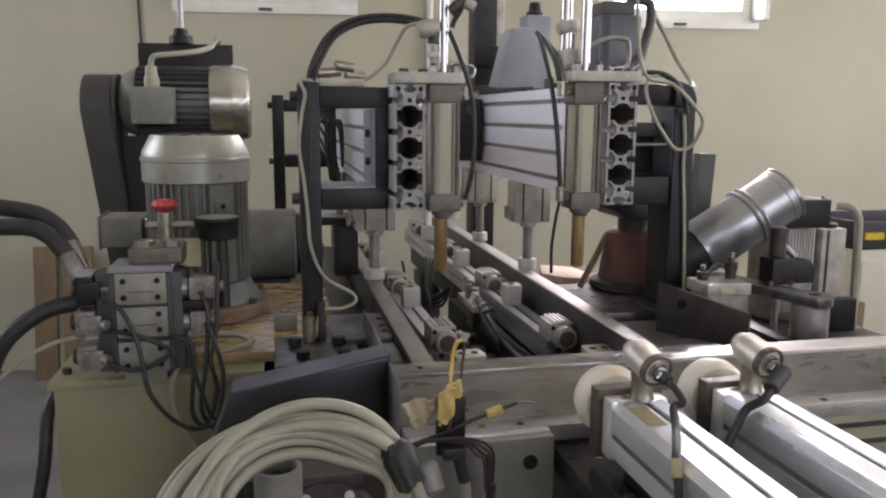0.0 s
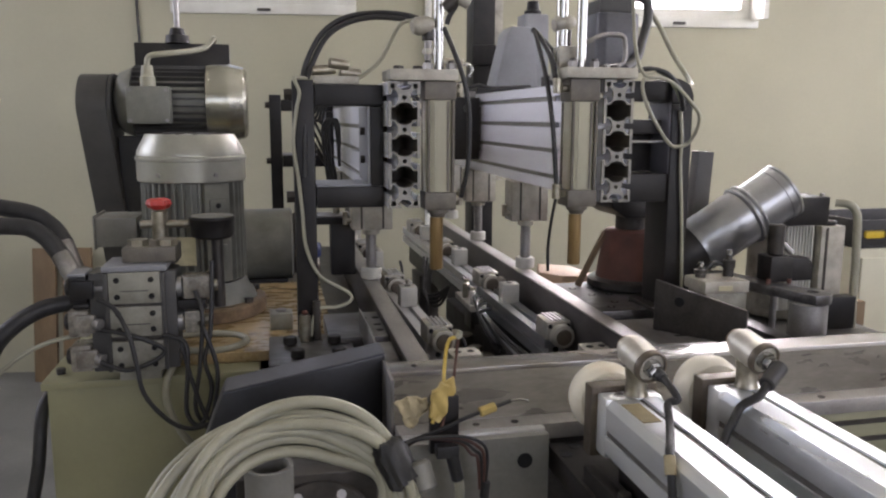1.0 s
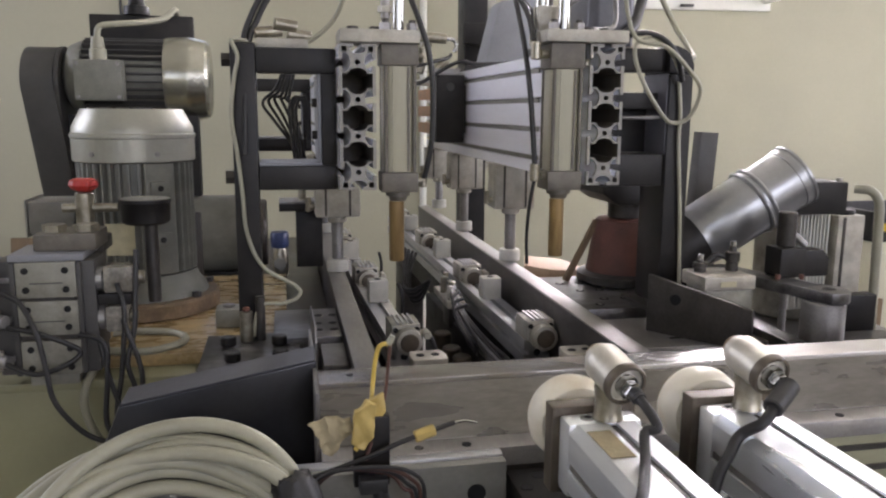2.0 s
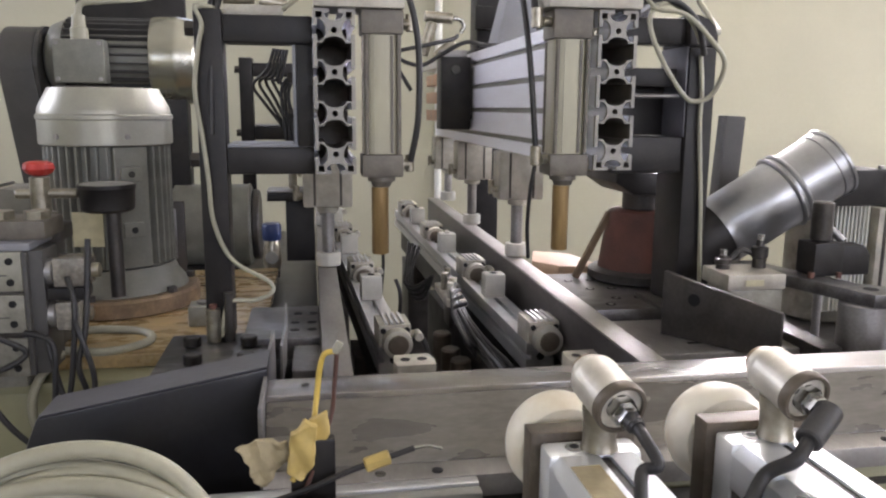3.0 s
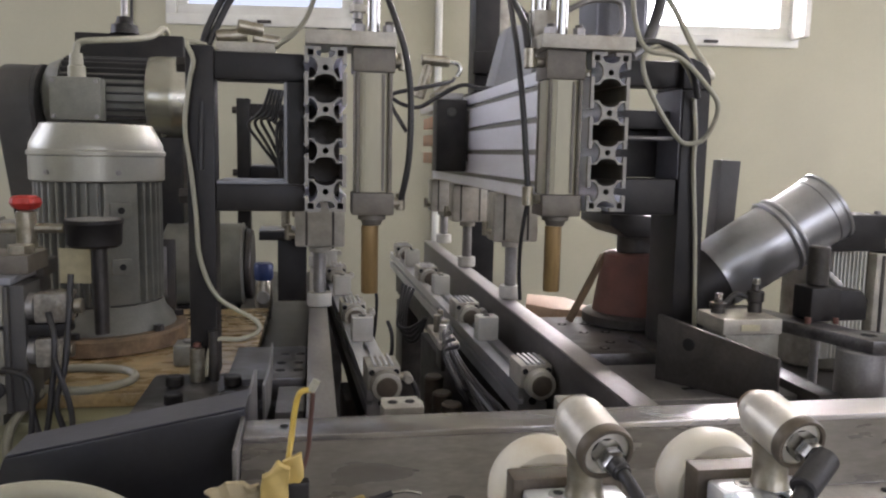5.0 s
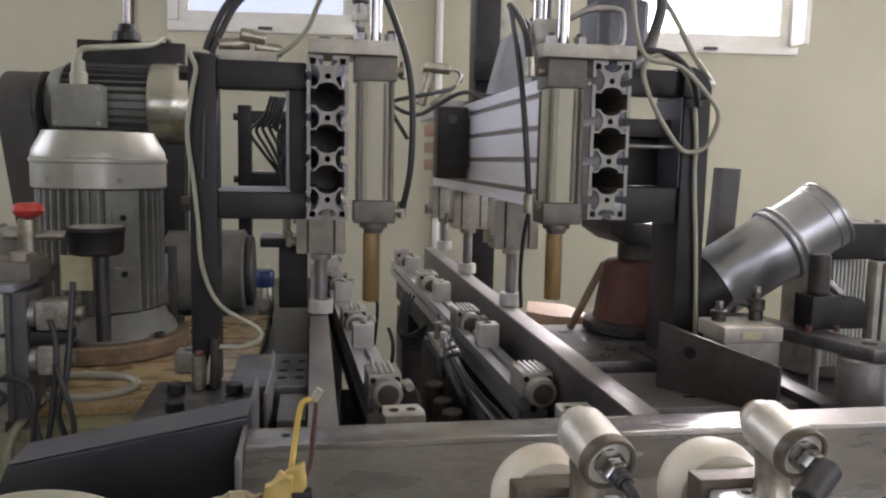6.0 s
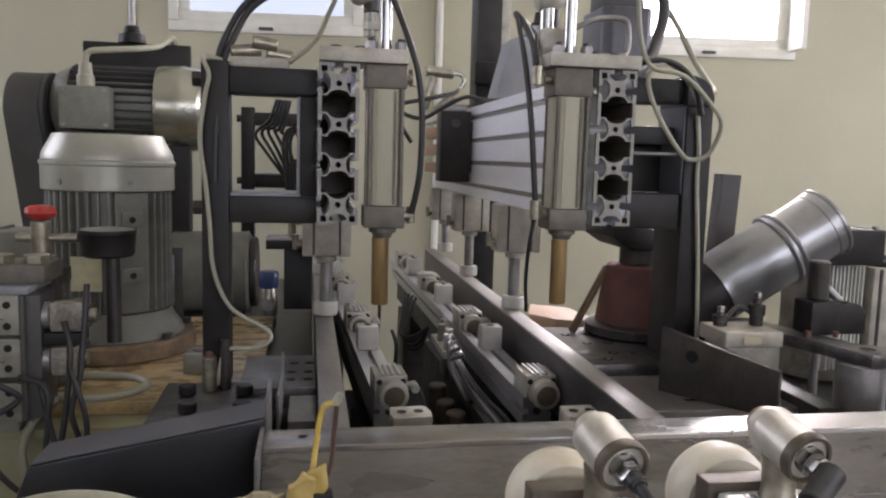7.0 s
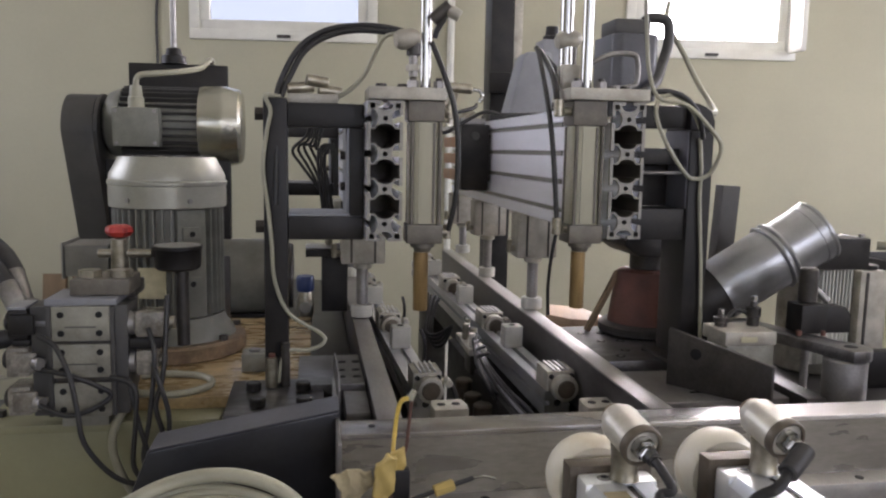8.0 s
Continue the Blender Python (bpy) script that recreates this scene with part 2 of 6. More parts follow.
def prism(bm, pts, axis, a, b, bevel=0.0):
    """A flat outline swept along an axis from a to b. pts in the two other axes, in order xy, xz or yz."""
    def put(p, c):
        return {"x": (c, p[0], p[1]), "y": (p[0], c, p[1]), "z": (p[0], p[1], c)}[axis]
    lo = [bm.verts.new(put(p, a)) for p in pts]
    hi = [bm.verts.new(put(p, b)) for p in pts]
    n = len(pts)
    fs = [bm.faces.new(lo), bm.faces.new(hi)]
    for i in range(n):
        fs.append(bm.faces.new((lo[i], lo[(i + 1) % n], hi[(i + 1) % n], hi[i])))
    if bevel:
        bmesh.ops.recalc_face_normals(bm, faces=fs)
        es = list({e for f in fs for e in f.edges})
        bmesh.ops.bevel(bm, geom=es, offset=bevel, segments=2, profile=0.6, affect="EDGES")
    return bm


def lathe(bm, prof, p0, p1, n=32, closed=True):
    """prof: (distance along p0 to p1 as a fraction, radius)."""
    p0, p1 = Vector(p0), Vector(p1)
    d = p1 - p0
    q = d.to_track_quat("Z", "Y").to_matrix()
    rings = []
    for s, r in prof:
        c = p0 + d * s
        rings.append([bm.verts.new(c + q @ Vector((r * math.cos(2 * math.pi * i / n), r * math.sin(2 * math.pi * i / n), 0))) for i in range(n)])
    for a, b in zip(rings, rings[1:]):
        for i in range(n):
            bm.faces.new((a[i], a[(i + 1) % n], b[(i + 1) % n], b[i]))
    if closed:
        bm.faces.new(rings[0])
        bm.faces.new(rings[-1])
    return bm


def rod(bm, p0, p1, r, n=20, ch=0.0):
    length = (Vector(p1) - Vector(p0)).length
    c = min(0.45, ch / length) if ch else 0
    prof = [(0, r - ch), (c, r), (1 - c, r), (1, r - ch)] if ch else [(0, r), (1, r)]
    return lathe(bm, prof, p0, p1, n)


def pipe(bm, p0, p1, r, wall, n=32):
    w = wall
    return lathe(bm, [(0.02, r - w), (0, r - w), (0, r), (1, r), (1, r - w), (0.02, r - w)], p0, p1, n, closed=False)


def hexnut(bm, p0, p1, r):
    return rod(bm, p0, p1, r, 6)


def smooth_path(pts, sub=6):
    pts = [Vector(p) for p in pts]
    out = []
    for i in range(len(pts) - 1):
        a, b, c, d = pts[max(0, i - 1)], pts[i], pts[i + 1], pts[min(len(pts) - 1, i + 2)]
        for k in range(sub):
            t = k / sub
            out.append(0.5 * ((2 * b) + (c - a) * t + (2 * a - 5 * b + 4 * c - d) * t * t + (3 * b - a - 3 * c + d) * t ** 3))
    out.append(pts[-1])
    return out


def hose(bm, pts, r, n=10, sub=6):
    path = smooth_path(pts, sub)
    up = Vector((0.13, 0.21, 0.97))
    rings = []
    for i, p in enumerate(path):
        d = (path[min(i + 1, len(path) - 1)] - path[max(i - 1, 0)]).normalized()
        s = d.cross(up)
        if s.length < 0.05:
            s = d.cross(Vector((1, 0, 0)))
        s.normalize()
        u = s.cross(d).normalized()
        up = u
        rings.append([bm.verts.new(p + r * (math.cos(2 * math.pi * k / n) * s + math.sin(2 * math.pi * k / n) * u)) for k in range(n)])
    for a, b in zip(rings, rings[1:]):
        for k in range(n):
            bm.faces.new((a[k], a[(k + 1) % n], b[(k + 1) % n], b[k]))
    bm.faces.new(rings[0])
    bm.faces.new(rings[-1])
    return bm


def crumple(bm, amount, seed):
    """Fold and dent a thin piece."""
    rc = random.Random(seed)
    bmesh.ops.triangulate(bm, faces=bm.faces)
    bmesh.ops.subdivide_edges(bm, edges=bm.edges, cuts=3, use_grid_fill=True)
    ph = [rc.uniform(0, 6.28) for _ in range(4)]
    for v in bm.verts:
        x, z = v.co.x, v.co.z
        v.co.y += amount * (math.sin(x * 420 + z * 160 + ph[0]) + 0.7 * math.sin(z * 520 - x * 240 + ph[1]))
        v.co.x += 0.35 * amount * math.sin(z * 700 + ph[2]) + rc.uniform(-0.12, 0.12) * amount
        v.co.z += 0.35 * amount * math.sin(x * 650 + ph[3]) + rc.uniform(-0.12, 0.12) * amount
    return bm


def cable(name, pts, r, material, label, category="cable", n=10, sub=6):
    return solid(name, hose(nb(), pts, r, n, sub), material, label, category)


# ---- the room ----
WALL_YAW = -6.4
WALL = Matrix.Translation((0.459, 3.77, 0)) @ pose(0, 0, 0, 0, 0, WALL_YAW)


def wall_with_openings(name, m, x0, x1, z1, holes, depth, label):
    """A wall along its own x, from the floor to z1, with rectangular holes (x0, x1, z0, z1)."""
    bm = nb()
    xs = sorted({x0, x1, *[h[0] for h in holes], *[h[1] for h in holes]})
    for a, b in zip(xs, xs[1:]):
        inside = [h for h in holes if h[0] <= a and b <= h[1]]
        if inside:
            h = inside[0]
            box(bm, a, b, 0, depth, 0, h[2], m=m)
            box(bm, a, b, 0, depth, h[3], z1, m=m)
        else:
            box(bm, a, b, 0, depth, 0, z1, m=m)
    bmesh.ops.remove_doubles(bm, verts=bm.verts, dist=0.0005)
    return solid(name, bm, "wall", label, "wall", "structure")


HOLES = [(-0.84, 0.0, 1.68, 2.95), (1.145, 1.955, 1.65, 2.95)]
wall_with_openings("wall_north", WALL, -3.0, 4.2, 3.2, HOLES, 0.25, "cream painted plaster wall with two windows")
# Unseen closing walls; their openings are added for the fill lamps.
wall_with_openings("wall_south", pose(-3, -3.0, 0) @ Matrix.Translation((0, -0.25, 0)), -0.5, 8.2, 3.2, [(0.6, 2.2, 1.3, 2.5), (3.4, 5.0, 1.3, 2.5), (5.8, 7.4, 1.3, 2.5)], 0.25, "assumed cream plaster wall with three openings for fill light")
wall_with_openings("wall_east", pose(4.2, -3.2, 0, 0, 0, 90) @ Matrix.Translation((0, -0.25, 0)), -0.2, 7.2, 3.2, [(3.8, 5.8, 1.4, 2.6)], 0.25, "assumed cream plaster wall with one opening for fill light")
wall_with_openings("wall_west", pose(-2.6, -3.2, 0, 0, 0, 90), -0.2, 8.2, 3.2, [(4.6, 6.4, 1.4, 2.6)], 0.25, "assumed cream plaster wall with one opening for fill light")
solid("floor", box(nb(), -3.4, 5.0, -3.6, 5.2, -0.2, 0), "floor", "grey worn concrete workshop floor", "floor", "structure")
solid("ceiling", box(nb(), -3.4, 5.0, -3.6, 5.2, 3.2, 3.4), "ceiling", "pale painted ceiling of the workshop", "ceiling", "structure")
solid("ground", box(nb(), -60, 60, -60, 60, -0.5, -0.21), "floor", "grey paved yard outside the workshop", "ground", "structure")

# Fill lamps at assumed openings behind and beside the camera, none of them seen.
area_lamp("unseen_window_fill", (-1.6, -3.05, 1.9), (-1.6, 2, 1.0), 1.5, 1.1, 6, (0.95, 0.97, 1.0))
area_lamp("unseen_window_fill", (1.2, -3.05, 1.9), (1.2, 1.2, 0.9), 1.5, 1.1, 17, (0.95, 0.97, 1.0))
area_lamp("unseen_window_fill", (3.6, -3.05, 1.9), (3.0, 2, 1.0), 1.5, 1.1, 26, (0.95, 0.97, 1.0))
area_lamp("unseen_window_fill", (4.15, 1.6, 2.0), (0, 1.0, 0.9), 1.9, 1.1, 44, (0.97, 0.98, 1.0))
area_lamp("unseen_window_fill", (-2.55, 2.3, 2.0), (0.4, 1.6, 1.0), 1.7, 1.1, 18, (0.95, 0.97, 1.0))


def window(name, x0, x1, z0, z1, m, label, sky_strength, sky_colour):
    w = thing(name, label, "window", m @ Vector((x0, 0, z0)), kind="structure")
    t = 0.045
    fr = nb()
    for a in ((x0, x1, z0, z0 + t), (x0, x1, z1 - t, z1), (x0, x0 + t, z0 + t, z1 - t), (x1 - t, x1, z0 + t, z1 - t)):
        box(fr, a[0], a[1], -0.012, 0.05, a[2], a[3], 0.004, m)
    frame_ob = part("window_frame", fr, "frame", w)
    s = nb()
    t2 = 0.043
    for a in ((x0 + t, x1 - t, z0 + t, z0 + t + t2), (x0 + t, x1 - t, z1 - t - t2, z1 - t), (x0 + t, x0 + t + t2, z0 + t + t2, z1 - t - t2), (x1 - t - t2, x1 - t, z0 + t + t2, z1 - t - t2)):
        box(s, a[0], a[1], 0.0, 0.04, a[2], a[3], 0.004, m)
    part("sash", s, "frame", w)
    mid = (x0 + x1) / 2
    part("latch", box(nb(), mid - 0.03, mid + 0.03, -0.03, -0.012, z0 + 0.012, z0 + 0.024, 0.003, m), "steel_dark", frame_ob, "dark metal latch")
    pane = part("pane", box(nb(), x0 + t + t2, x1 - t - t2, 0.018, 0.023, z0 + t + t2, z1 - t - t2, 0, m), glass, w)
    pane.visible_shadow = False
    bd = solid("backdrop", box(nb(), x0 - 0.3, x1 + 0.3, 0.60, 0.61, z0 - 0.3, z1 + 0.5, 0, m), glow("overcast_sky", sky_colour, sky_strength), "pale overcast sky outside the window", "sky", "structure")
    return w


win_a = window("window_1", -0.84, 0.0, 1.68, 2.95, WALL, "white painted workshop window with a small latch", 0.85, (0.74, 0.85, 1.0))
win_b = window("window_2", 1.145, 1.955, 1.65, 2.95, WALL, "white painted window, bright with overcast daylight", 48.0, (1.0, 0.98, 0.96))
# open casement of the second window
part("open_casement", box(nb(), 1.912, 1.938, -0.14, -0.014, 1.681, 2.93, 0.004, WALL), "frame", win_b, "white painted casement edge standing open")

# conduit and cable on the north wall
solid("wall_pipe", rod(nb(), WALL @ Vector((0.335, -0.02, 0.0)), WALL @ Vector((0.335, -0.02, 3.19)), 0.016), "frame", "white painted pipe running up the wall", "pipe")
cable("wall_cable", [WALL @ Vector(p) for p in ((-0.98, -0.008, 1.45), (-0.985, -0.008, 1.75), (-0.97, -0.012, 2.0), (-0.98, -0.008, 2.6))], 0.006, "rubber", "black cable running down the plaster wall")
for k, (x, z, wdt, hgt) in enumerate(((-1.50, 0.66, 0.10, 0.60), (-1.37, 0.64, 0.13, 0.60))):
    mm = WALL @ pose(x, -0.16, 0.0, -8, 0, 0)
    solid("leaning_board", box(nb(), 0, wdt, 0, 0.03, 0.0, hgt + 0.02, 0.003, mm), "board", "brown chipboard offcut leaning against the wall", "board", group="boards against the wall")

# ---- the saw table ----
table = thing("machine_table", "worn dark steel machine table with a sloping front face", "table", (0.9, 0.86, 0.0))
part("tabletop", box(nb(), 0.19, 2.2, 0.8665, 0.908, 0.885, 0.920, 0.0015), "top", table, "worn bright steel top strip")
part("guide_face", prism(nb(), [(0.831, 0.871), (0.8655, 0.9155), (0.8655, 0.86), (0.831, 0.86)], "x", 0.19, 2.2, 0.001), "guide", table, "brown stained sloping steel face")
front = part("front_ledge", box(nb(), 0.19, 2.2, 0.800, 0.8285, 0.853, 0.872, 0.0015), "rail", table, "narrow steel ledge with countersunk screws")
for x in (0.279, 0.324, 0.56, 0.72, 0.86):
    part("screw", lathe(nb(), [(0, 0.0045), (0.6, 0.0045), (0.75, 0.002), (0.76, 0.0005)], (x, 0.811, 0.8722), (x, 0.811, 0.8735), 14), "chrome" if x < 0.3 else "hole", front)
part("screw_hole", rod(nb(), (0.222, 0.888, 0.9203), (0.222, 0.888, 0.9208), 0.0035, 14), "hole", table)
apron = part("front_profile", box(nb(), 0.45, 2.2, 0.806, 0.85, 0.72, 0.8525, 0.003), "olive", table, "greenish grey grooved front rail")
for z in (0.745, 0.78, 0.815, 0.838):
    part("groove", box(nb(), 0.46, 2.2, 0.8035, 0.8065, z - 0.003, z + 0.003), "steel_dark", apron)
part("base", box(nb(), 0.20, 2.1, 0.856, 0.905, 0.25, 0.8595, 0.003), "steel_dark", table)
for x in (0.40, 2.0):
    part("leg", box(nb(), x, x + 0.08, 0.855, 0.905, 0.0, 0.249, 0.004), "black", table)

# grey drive plate under the table's front
gp = thing("drive_plate", "grey steel drive plate with bored holes under the table", "machine part", (0.29, 0.79, 0.0))
part("face_plate", box(nb(), 0.150, 0.353, 0.775, 0.787, 0.60, 0.870, 0.002), "fit", gp)
# Brighter metal puts the flange's top reflection into its colour.
part("top_flange", box(nb(), 0.150, 0.353, 0.7875, 0.7995, 0.858, 0.872, 0.002), "alu", gp, "top flange, coloured bright for its reflection")
for x, z in ((0.325, 0.842), (0.325, 0.778), (0.25, 0.778)):
    part("bore", rod(nb(), (x, 0.7735, z), (x, 0.7755, z), 0.0085, 18), "hole", gp)
part("web", box(nb(), 0.20, 0.335, 0.788, 0.84, 0.0, 0.85, 0.002), "steel_dark", gp)

# black clamp bracket under the feed bars
br = thing("clamp_bracket", "black steel clamp bracket with bolts", "bracket", (0.45, 0.72, 0.0))
part("slab", box(nb(), 0.358, 0.59, 0.655, 0.7985, 0.822, 0.850, 0.003), "black", br)
part("rib", box(nb(), 0.362, 0.376, 0.35, 0.70, 0.79, 0.868, 0.003), "black", br)
part("channel", box(nb(), 0.3765, 0.58, 0.30, 0.655, 0.835, 0.8555, 0.003), "black", br)
part("saddle", box(nb(), 0.39, 0.43, 0.60, 0.68, 0.856, 0.8865, 0.002), "black", br)
part("saddle", box(nb(), 0.513, 0.553, 0.60, 0.68, 0.856, 0.8865, 0.002), "black", br)
for x, y in ((0.385, 0.782), (0.368, 0.762), (0.368, 0.70)):
    part("bolt_hole", rod(nb(), (x, y, 0.8501), (x, y, 0.8506), 0.0065, 16), "hole", br)
for x, y in ((0.369, 0.62), (0.369, 0.50)):
    part("bolt", rod(nb(), (x, y, 0.8682), (x, y, 0.876), 0.0065, 14, 0.001), "steel_dark", br)
part("post", box(nb(), 0.42, 0.52, 0.45, 0.60, 0.0, 0.8345, 0.004), "steel_dark", br)


# ---- the two feed bars ----
def feed_bar(x, label):
    ob = thing("feed_bar", label, "pneumatic cylinder", (x + 0.026, 0.4, 0.88), "feed bars on the table front")
    w, z0, z1, y0, y1, c = 0.060, 0.887, 0.947, -0.25, 0.690, 0.007
    g = 0.0035
    mx = x + w / 2 + 0.004
    def section(a, b, name, material):
        outline = [(x, z0 + c), (x + c, z0), (x + w - c, z0), (x + w, z0 + c), (x + w, z0 + 0.024), (x + w - g, z0 + 0.024), (x + w - g, z0 + 0.031), (x + w, z0 + 0.031), (x + w, z1 - c), (x + w - c, z1), (mx + 0.0035, z1), (mx + 0.0035, z1 - g), (mx - 0.0035, z1 - g), (mx - 0.0035, z1), (x + c, z1), (x, z1 - c), (x, z0 + 0.031), (x + g, z0 + 0.031), (x + g, z0 + 0.024), (x, z0 + 0.024)]
        return part(name, prism(nb(), outline, "y", a, b, 0.0004), material, ob)
    section(y0, y1 - 0.0225, "tube", "alu_bright")
    # Strips laid in the slots carry the slots' shade as colour.
    part("slot_shade", box(nb(), mx - 0.0033, mx + 0.0033, y0 + 0.001, y1 - 0.0235, z1 - g + 0.0001, z1 - g + 0.0011), "steel_dark", ob, "dark strip for the shade in the bar's top slot")
    for xs in (x + 0.0013, x + w - 0.0023):
        part("slot_shade", box(nb(), xs, xs + 0.001, y0 + 0.001, y1 - 0.0235, z0 + 0.0245, z0 + 0.0305), "steel", ob)
    part("head", box(nb(), x, x + w, y1 - 0.022, y1, z0, z1, 0.004), "alu_bright", ob, "bright aluminium cylinder head")
    part("end_plate", box(nb(), x - 0.005, x + w + 0.004, y1 + 0.0005, y1 + 0.018, z0 - 0.006, z1 + 0.005, 0.0012), "rusty", ob, "brown rusted end plate")
    cx, cz = x + w / 2 - 0.003, 0.925
    part("pusher_disc", lathe(nb(), [(0, 0.014), (0.16, 0.016), (0.17, 0.026), (0.18, 0.031), (0.30, 0.0355), (0.55, 0.0370), (0.75, 0.0345), (0.9, 0.026), (1, 0.010)], (cx, y1 + 0.0185, cz), (cx, y1 + 0.068, cz), 48), "nylon", ob, "yellowed white nylon pusher disc")
    p = part("port", lathe(nb(), [(0, 0.006), (0.5, 0.0058), (1, 0.004)], (x + 0.019, y1 - 0.012, z1), (x + 0.019, y1 - 0.012, z1 + 0.001), 16), "steel", ob)
    part("bore", rod(nb(), (x + 0.019, y1 - 0.012, z1 + 0.001), (x + 0.019, y1 - 0.012, z1 + 0.0014), 0.003, 12), "hole", p)
    sx, sy = x + 0.034, y1 - 0.015
    part("sensor_stem", lathe(nb(), [(0, 0.0118), (0.10, 0.0112), (0.2, 0.0104), (0.6, 0.0102), (1, 0.0112)], (sx, sy, z1 + 0.0003), (sx, sy + 0.001, z1 + 0.027), 28), "brass", ob, "nickel plated fitting stem")
    a, b = Vector((x + 0.032, y1 + 0.006, z1 + 0.0445)), Vector((x + 0.038, y1 - 0.037, z1 + 0.034))
    h = part("sensor_housing", lathe(nb(), [(0, 0.0085), (0.03, 0.0115), (0.13, 0.0122), (0.135, 0.0112), (0.15, 0.0112), (0.155, 0.0138), (0.19, 0.0153), (0.26, 0.0157), (0.90, 0.0158), (0.93, 0.0160), (0.985, 0.0160), (1, 0.0153), (1.001, 0.0137), (0.95, 0.0132), (0.949, 0.0085), (0.90, 0.0085)], a, b, 40), "dusty", ob, "round dusty aluminium sensor housing")
    d = (b - a).normalized()
    part("plug", lathe(nb(), [(0, 0.006), (0.3, 0.0092), (1, 0.0098)], a - d * 0.004, a + d * 0.0005, 20), "rust", h, "brown end plug")
    part("ring", lathe(nb(), [(0, 0.0162), (0.15, 0.0166), (0.8, 0.0166), (1, 0.0158), (1.001, 0.0137), (0.3, 0.0132)], b - d * 0.006, b + d * 0.0012, 40), "rusty", h)
    part("nut", hexnut(nb(), b - d * 0.003, b + d * 0.005, 0.0090), "chrome", h)
    part("nut", hexnut(nb(), b + d * 0.0052, b + d * 0.011, 0.0070), "chrome", h)
    part("sleeve", lathe(nb(), [(0, 0.0056), (0.7, 0.0056), (0.75, 0.0048), (1, 0.0046)], b + d * 0.0105, b + d * 0.019, 16), "rubber", h)
    return ob, b + d * 0.0175


bar_a, tip_a = feed_bar(0.369, "bright aluminium feed bar with a nylon pusher and sensor")
bar_b, tip_b = feed_bar(0.488, "bright aluminium feed bar beside another, with nylon pusher")
part("tape_mark", box(nb(), 0.377, 0.395, 0.607, 0.652, 0.9472, 0.9477), "cloth", bar_a, "yellowed strip of old tape")
part("tape_mark", box(nb(), 0.531, 0.540, 0.596, 0.606, 0.9472, 0.9476), "alu", bar_b, "small bright sticker")
cable("sensor_cable", [tip_a, tip_a + Vector((0.001, -0.010, -0.003)), tip_a + Vector((0.004, -0.022, -0.013)), (0.405, 0.616, 0.960), (0.396, 0.596, 0.9525), (0.385, 0.574, 0.951), (0.375, 0.555, 0.951), (0.367, 0.541, 0.948), (0.3640, 0.531, 0.934), (0.3635, 0.520, 0.905), (0.3635, 0.49, 0.880), (0.3635, 0.40, 0.8755)], 0.0036, "rubber", "thin black sensor cable lying over the feed bar")
part("cable_band", rod(nb(), (0.3665, 0.540, 0.9475), (0.3640, 0.532, 0.9350), 0.0048, 12), "cloth", bar_a, "yellowed tape round the cable")
elbow = tip_b + Vector((-0.020, -0.012, -0.010))
cable("sensor_cable", [elbow + Vector((0.004, 0.003, 0.002)), elbow + Vector((-0.010, -0.006, -0.007)), (0.487, 0.628, 0.947), (0.475, 0.622, 0.935), (0.463, 0.616, 0.920), (0.455, 0.608, 0.895), (0.452, 0.60, 0.868)], 0.0042, "rubber", "thin black sensor cable beside the feed bar")
part("elbow_plug", rod(nb(), tip_b + Vector((0.005, 0.004, 0.001)), elbow, 0.0078, 16, 0.0012), "rubber", bar_b, "black elbow plug of the sensor")


# ---- the steel rails ----
def rail(name, x0, x1, label):
    ob = thing(name, label, "rail", ((x0 + x1) / 2, 1.7, 0.78), "steel rails")
    # Dark sides and a bright top put the fall of light into the colours.
    part("bar", box(nb(), x0, x1, 1.0, 2.62, 0.79, 0.8772, 0.0015), "rail_side", ob, "oxidised bar, sides coloured darker as less lit")
    part("top_face", box(nb(), x0 + 0.0006, x1 - 0.0006, 1.0005, 2.6195, 0.8774, 0.88, 0.001), "rail", ob, "worn top face, coloured brighter as lit from above")
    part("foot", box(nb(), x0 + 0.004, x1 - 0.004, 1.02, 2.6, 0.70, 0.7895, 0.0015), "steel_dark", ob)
    return ob


rail("steel_rail", 0.238, 0.270, "long worn steel rail with a bright top face")
rail("steel_rail", 0.583, 0.616, "long worn steel rail with a polished top edge")

# machine bed plates on either side of the rails
bed_l = thing("bed_plate_set", "dark oiled steel bed plates with bolt holes", "machine bed", (0.15, 1.2, 0.7))
low = part("lower_plate", box(nb(), 0.02, 0.236, 0.96, 1.125, 0.805, 0.838, 0.002), "steel", bed_l)
mid_p = part("middle_plate", box(nb(), 0.205, 0.2365, 1.085, 1.18, 0.839, 0.866, 0.0015), "steel", bed_l, "bright worn steel step")
rear = part("rear_plate", box(nb(), 0.142, 0.2368, 1.20, 1.36, 0.842, 0.870, 0.002), "plate", bed_l)
for x, y in ((0.205, 1.235), (0.227, 1.235), (0.205, 1.27), (0.227, 1.27), (0.208, 1.315), (0.229, 1.315)):
    part("bolt_hole", rod(nb(), (x, y, 0.8702), (x, y, 0.8706), 0.0062, 16), "hole", rear)
part("slot", box(nb(), 0.206, 0.236, 1.05, 1.084, 0.8385, 0.8392), "hole", bed_l)
foot = part("post_foot", box(nb(), 0.05, 0.178, 1.105, 1.26, 0.848, 0.862, 0.002), "plate", bed_l, "dark foot plate of the post")
for x, y in ((0.082, 1.205), (0.150, 1.200), (0.092, 1.135), (0.152, 1.132)):
    part("bolt_head", rod(nb(), (x, y, 0.8625), (x, y, 0.875), 0.0105, 18, 0.0015), "black", foot)
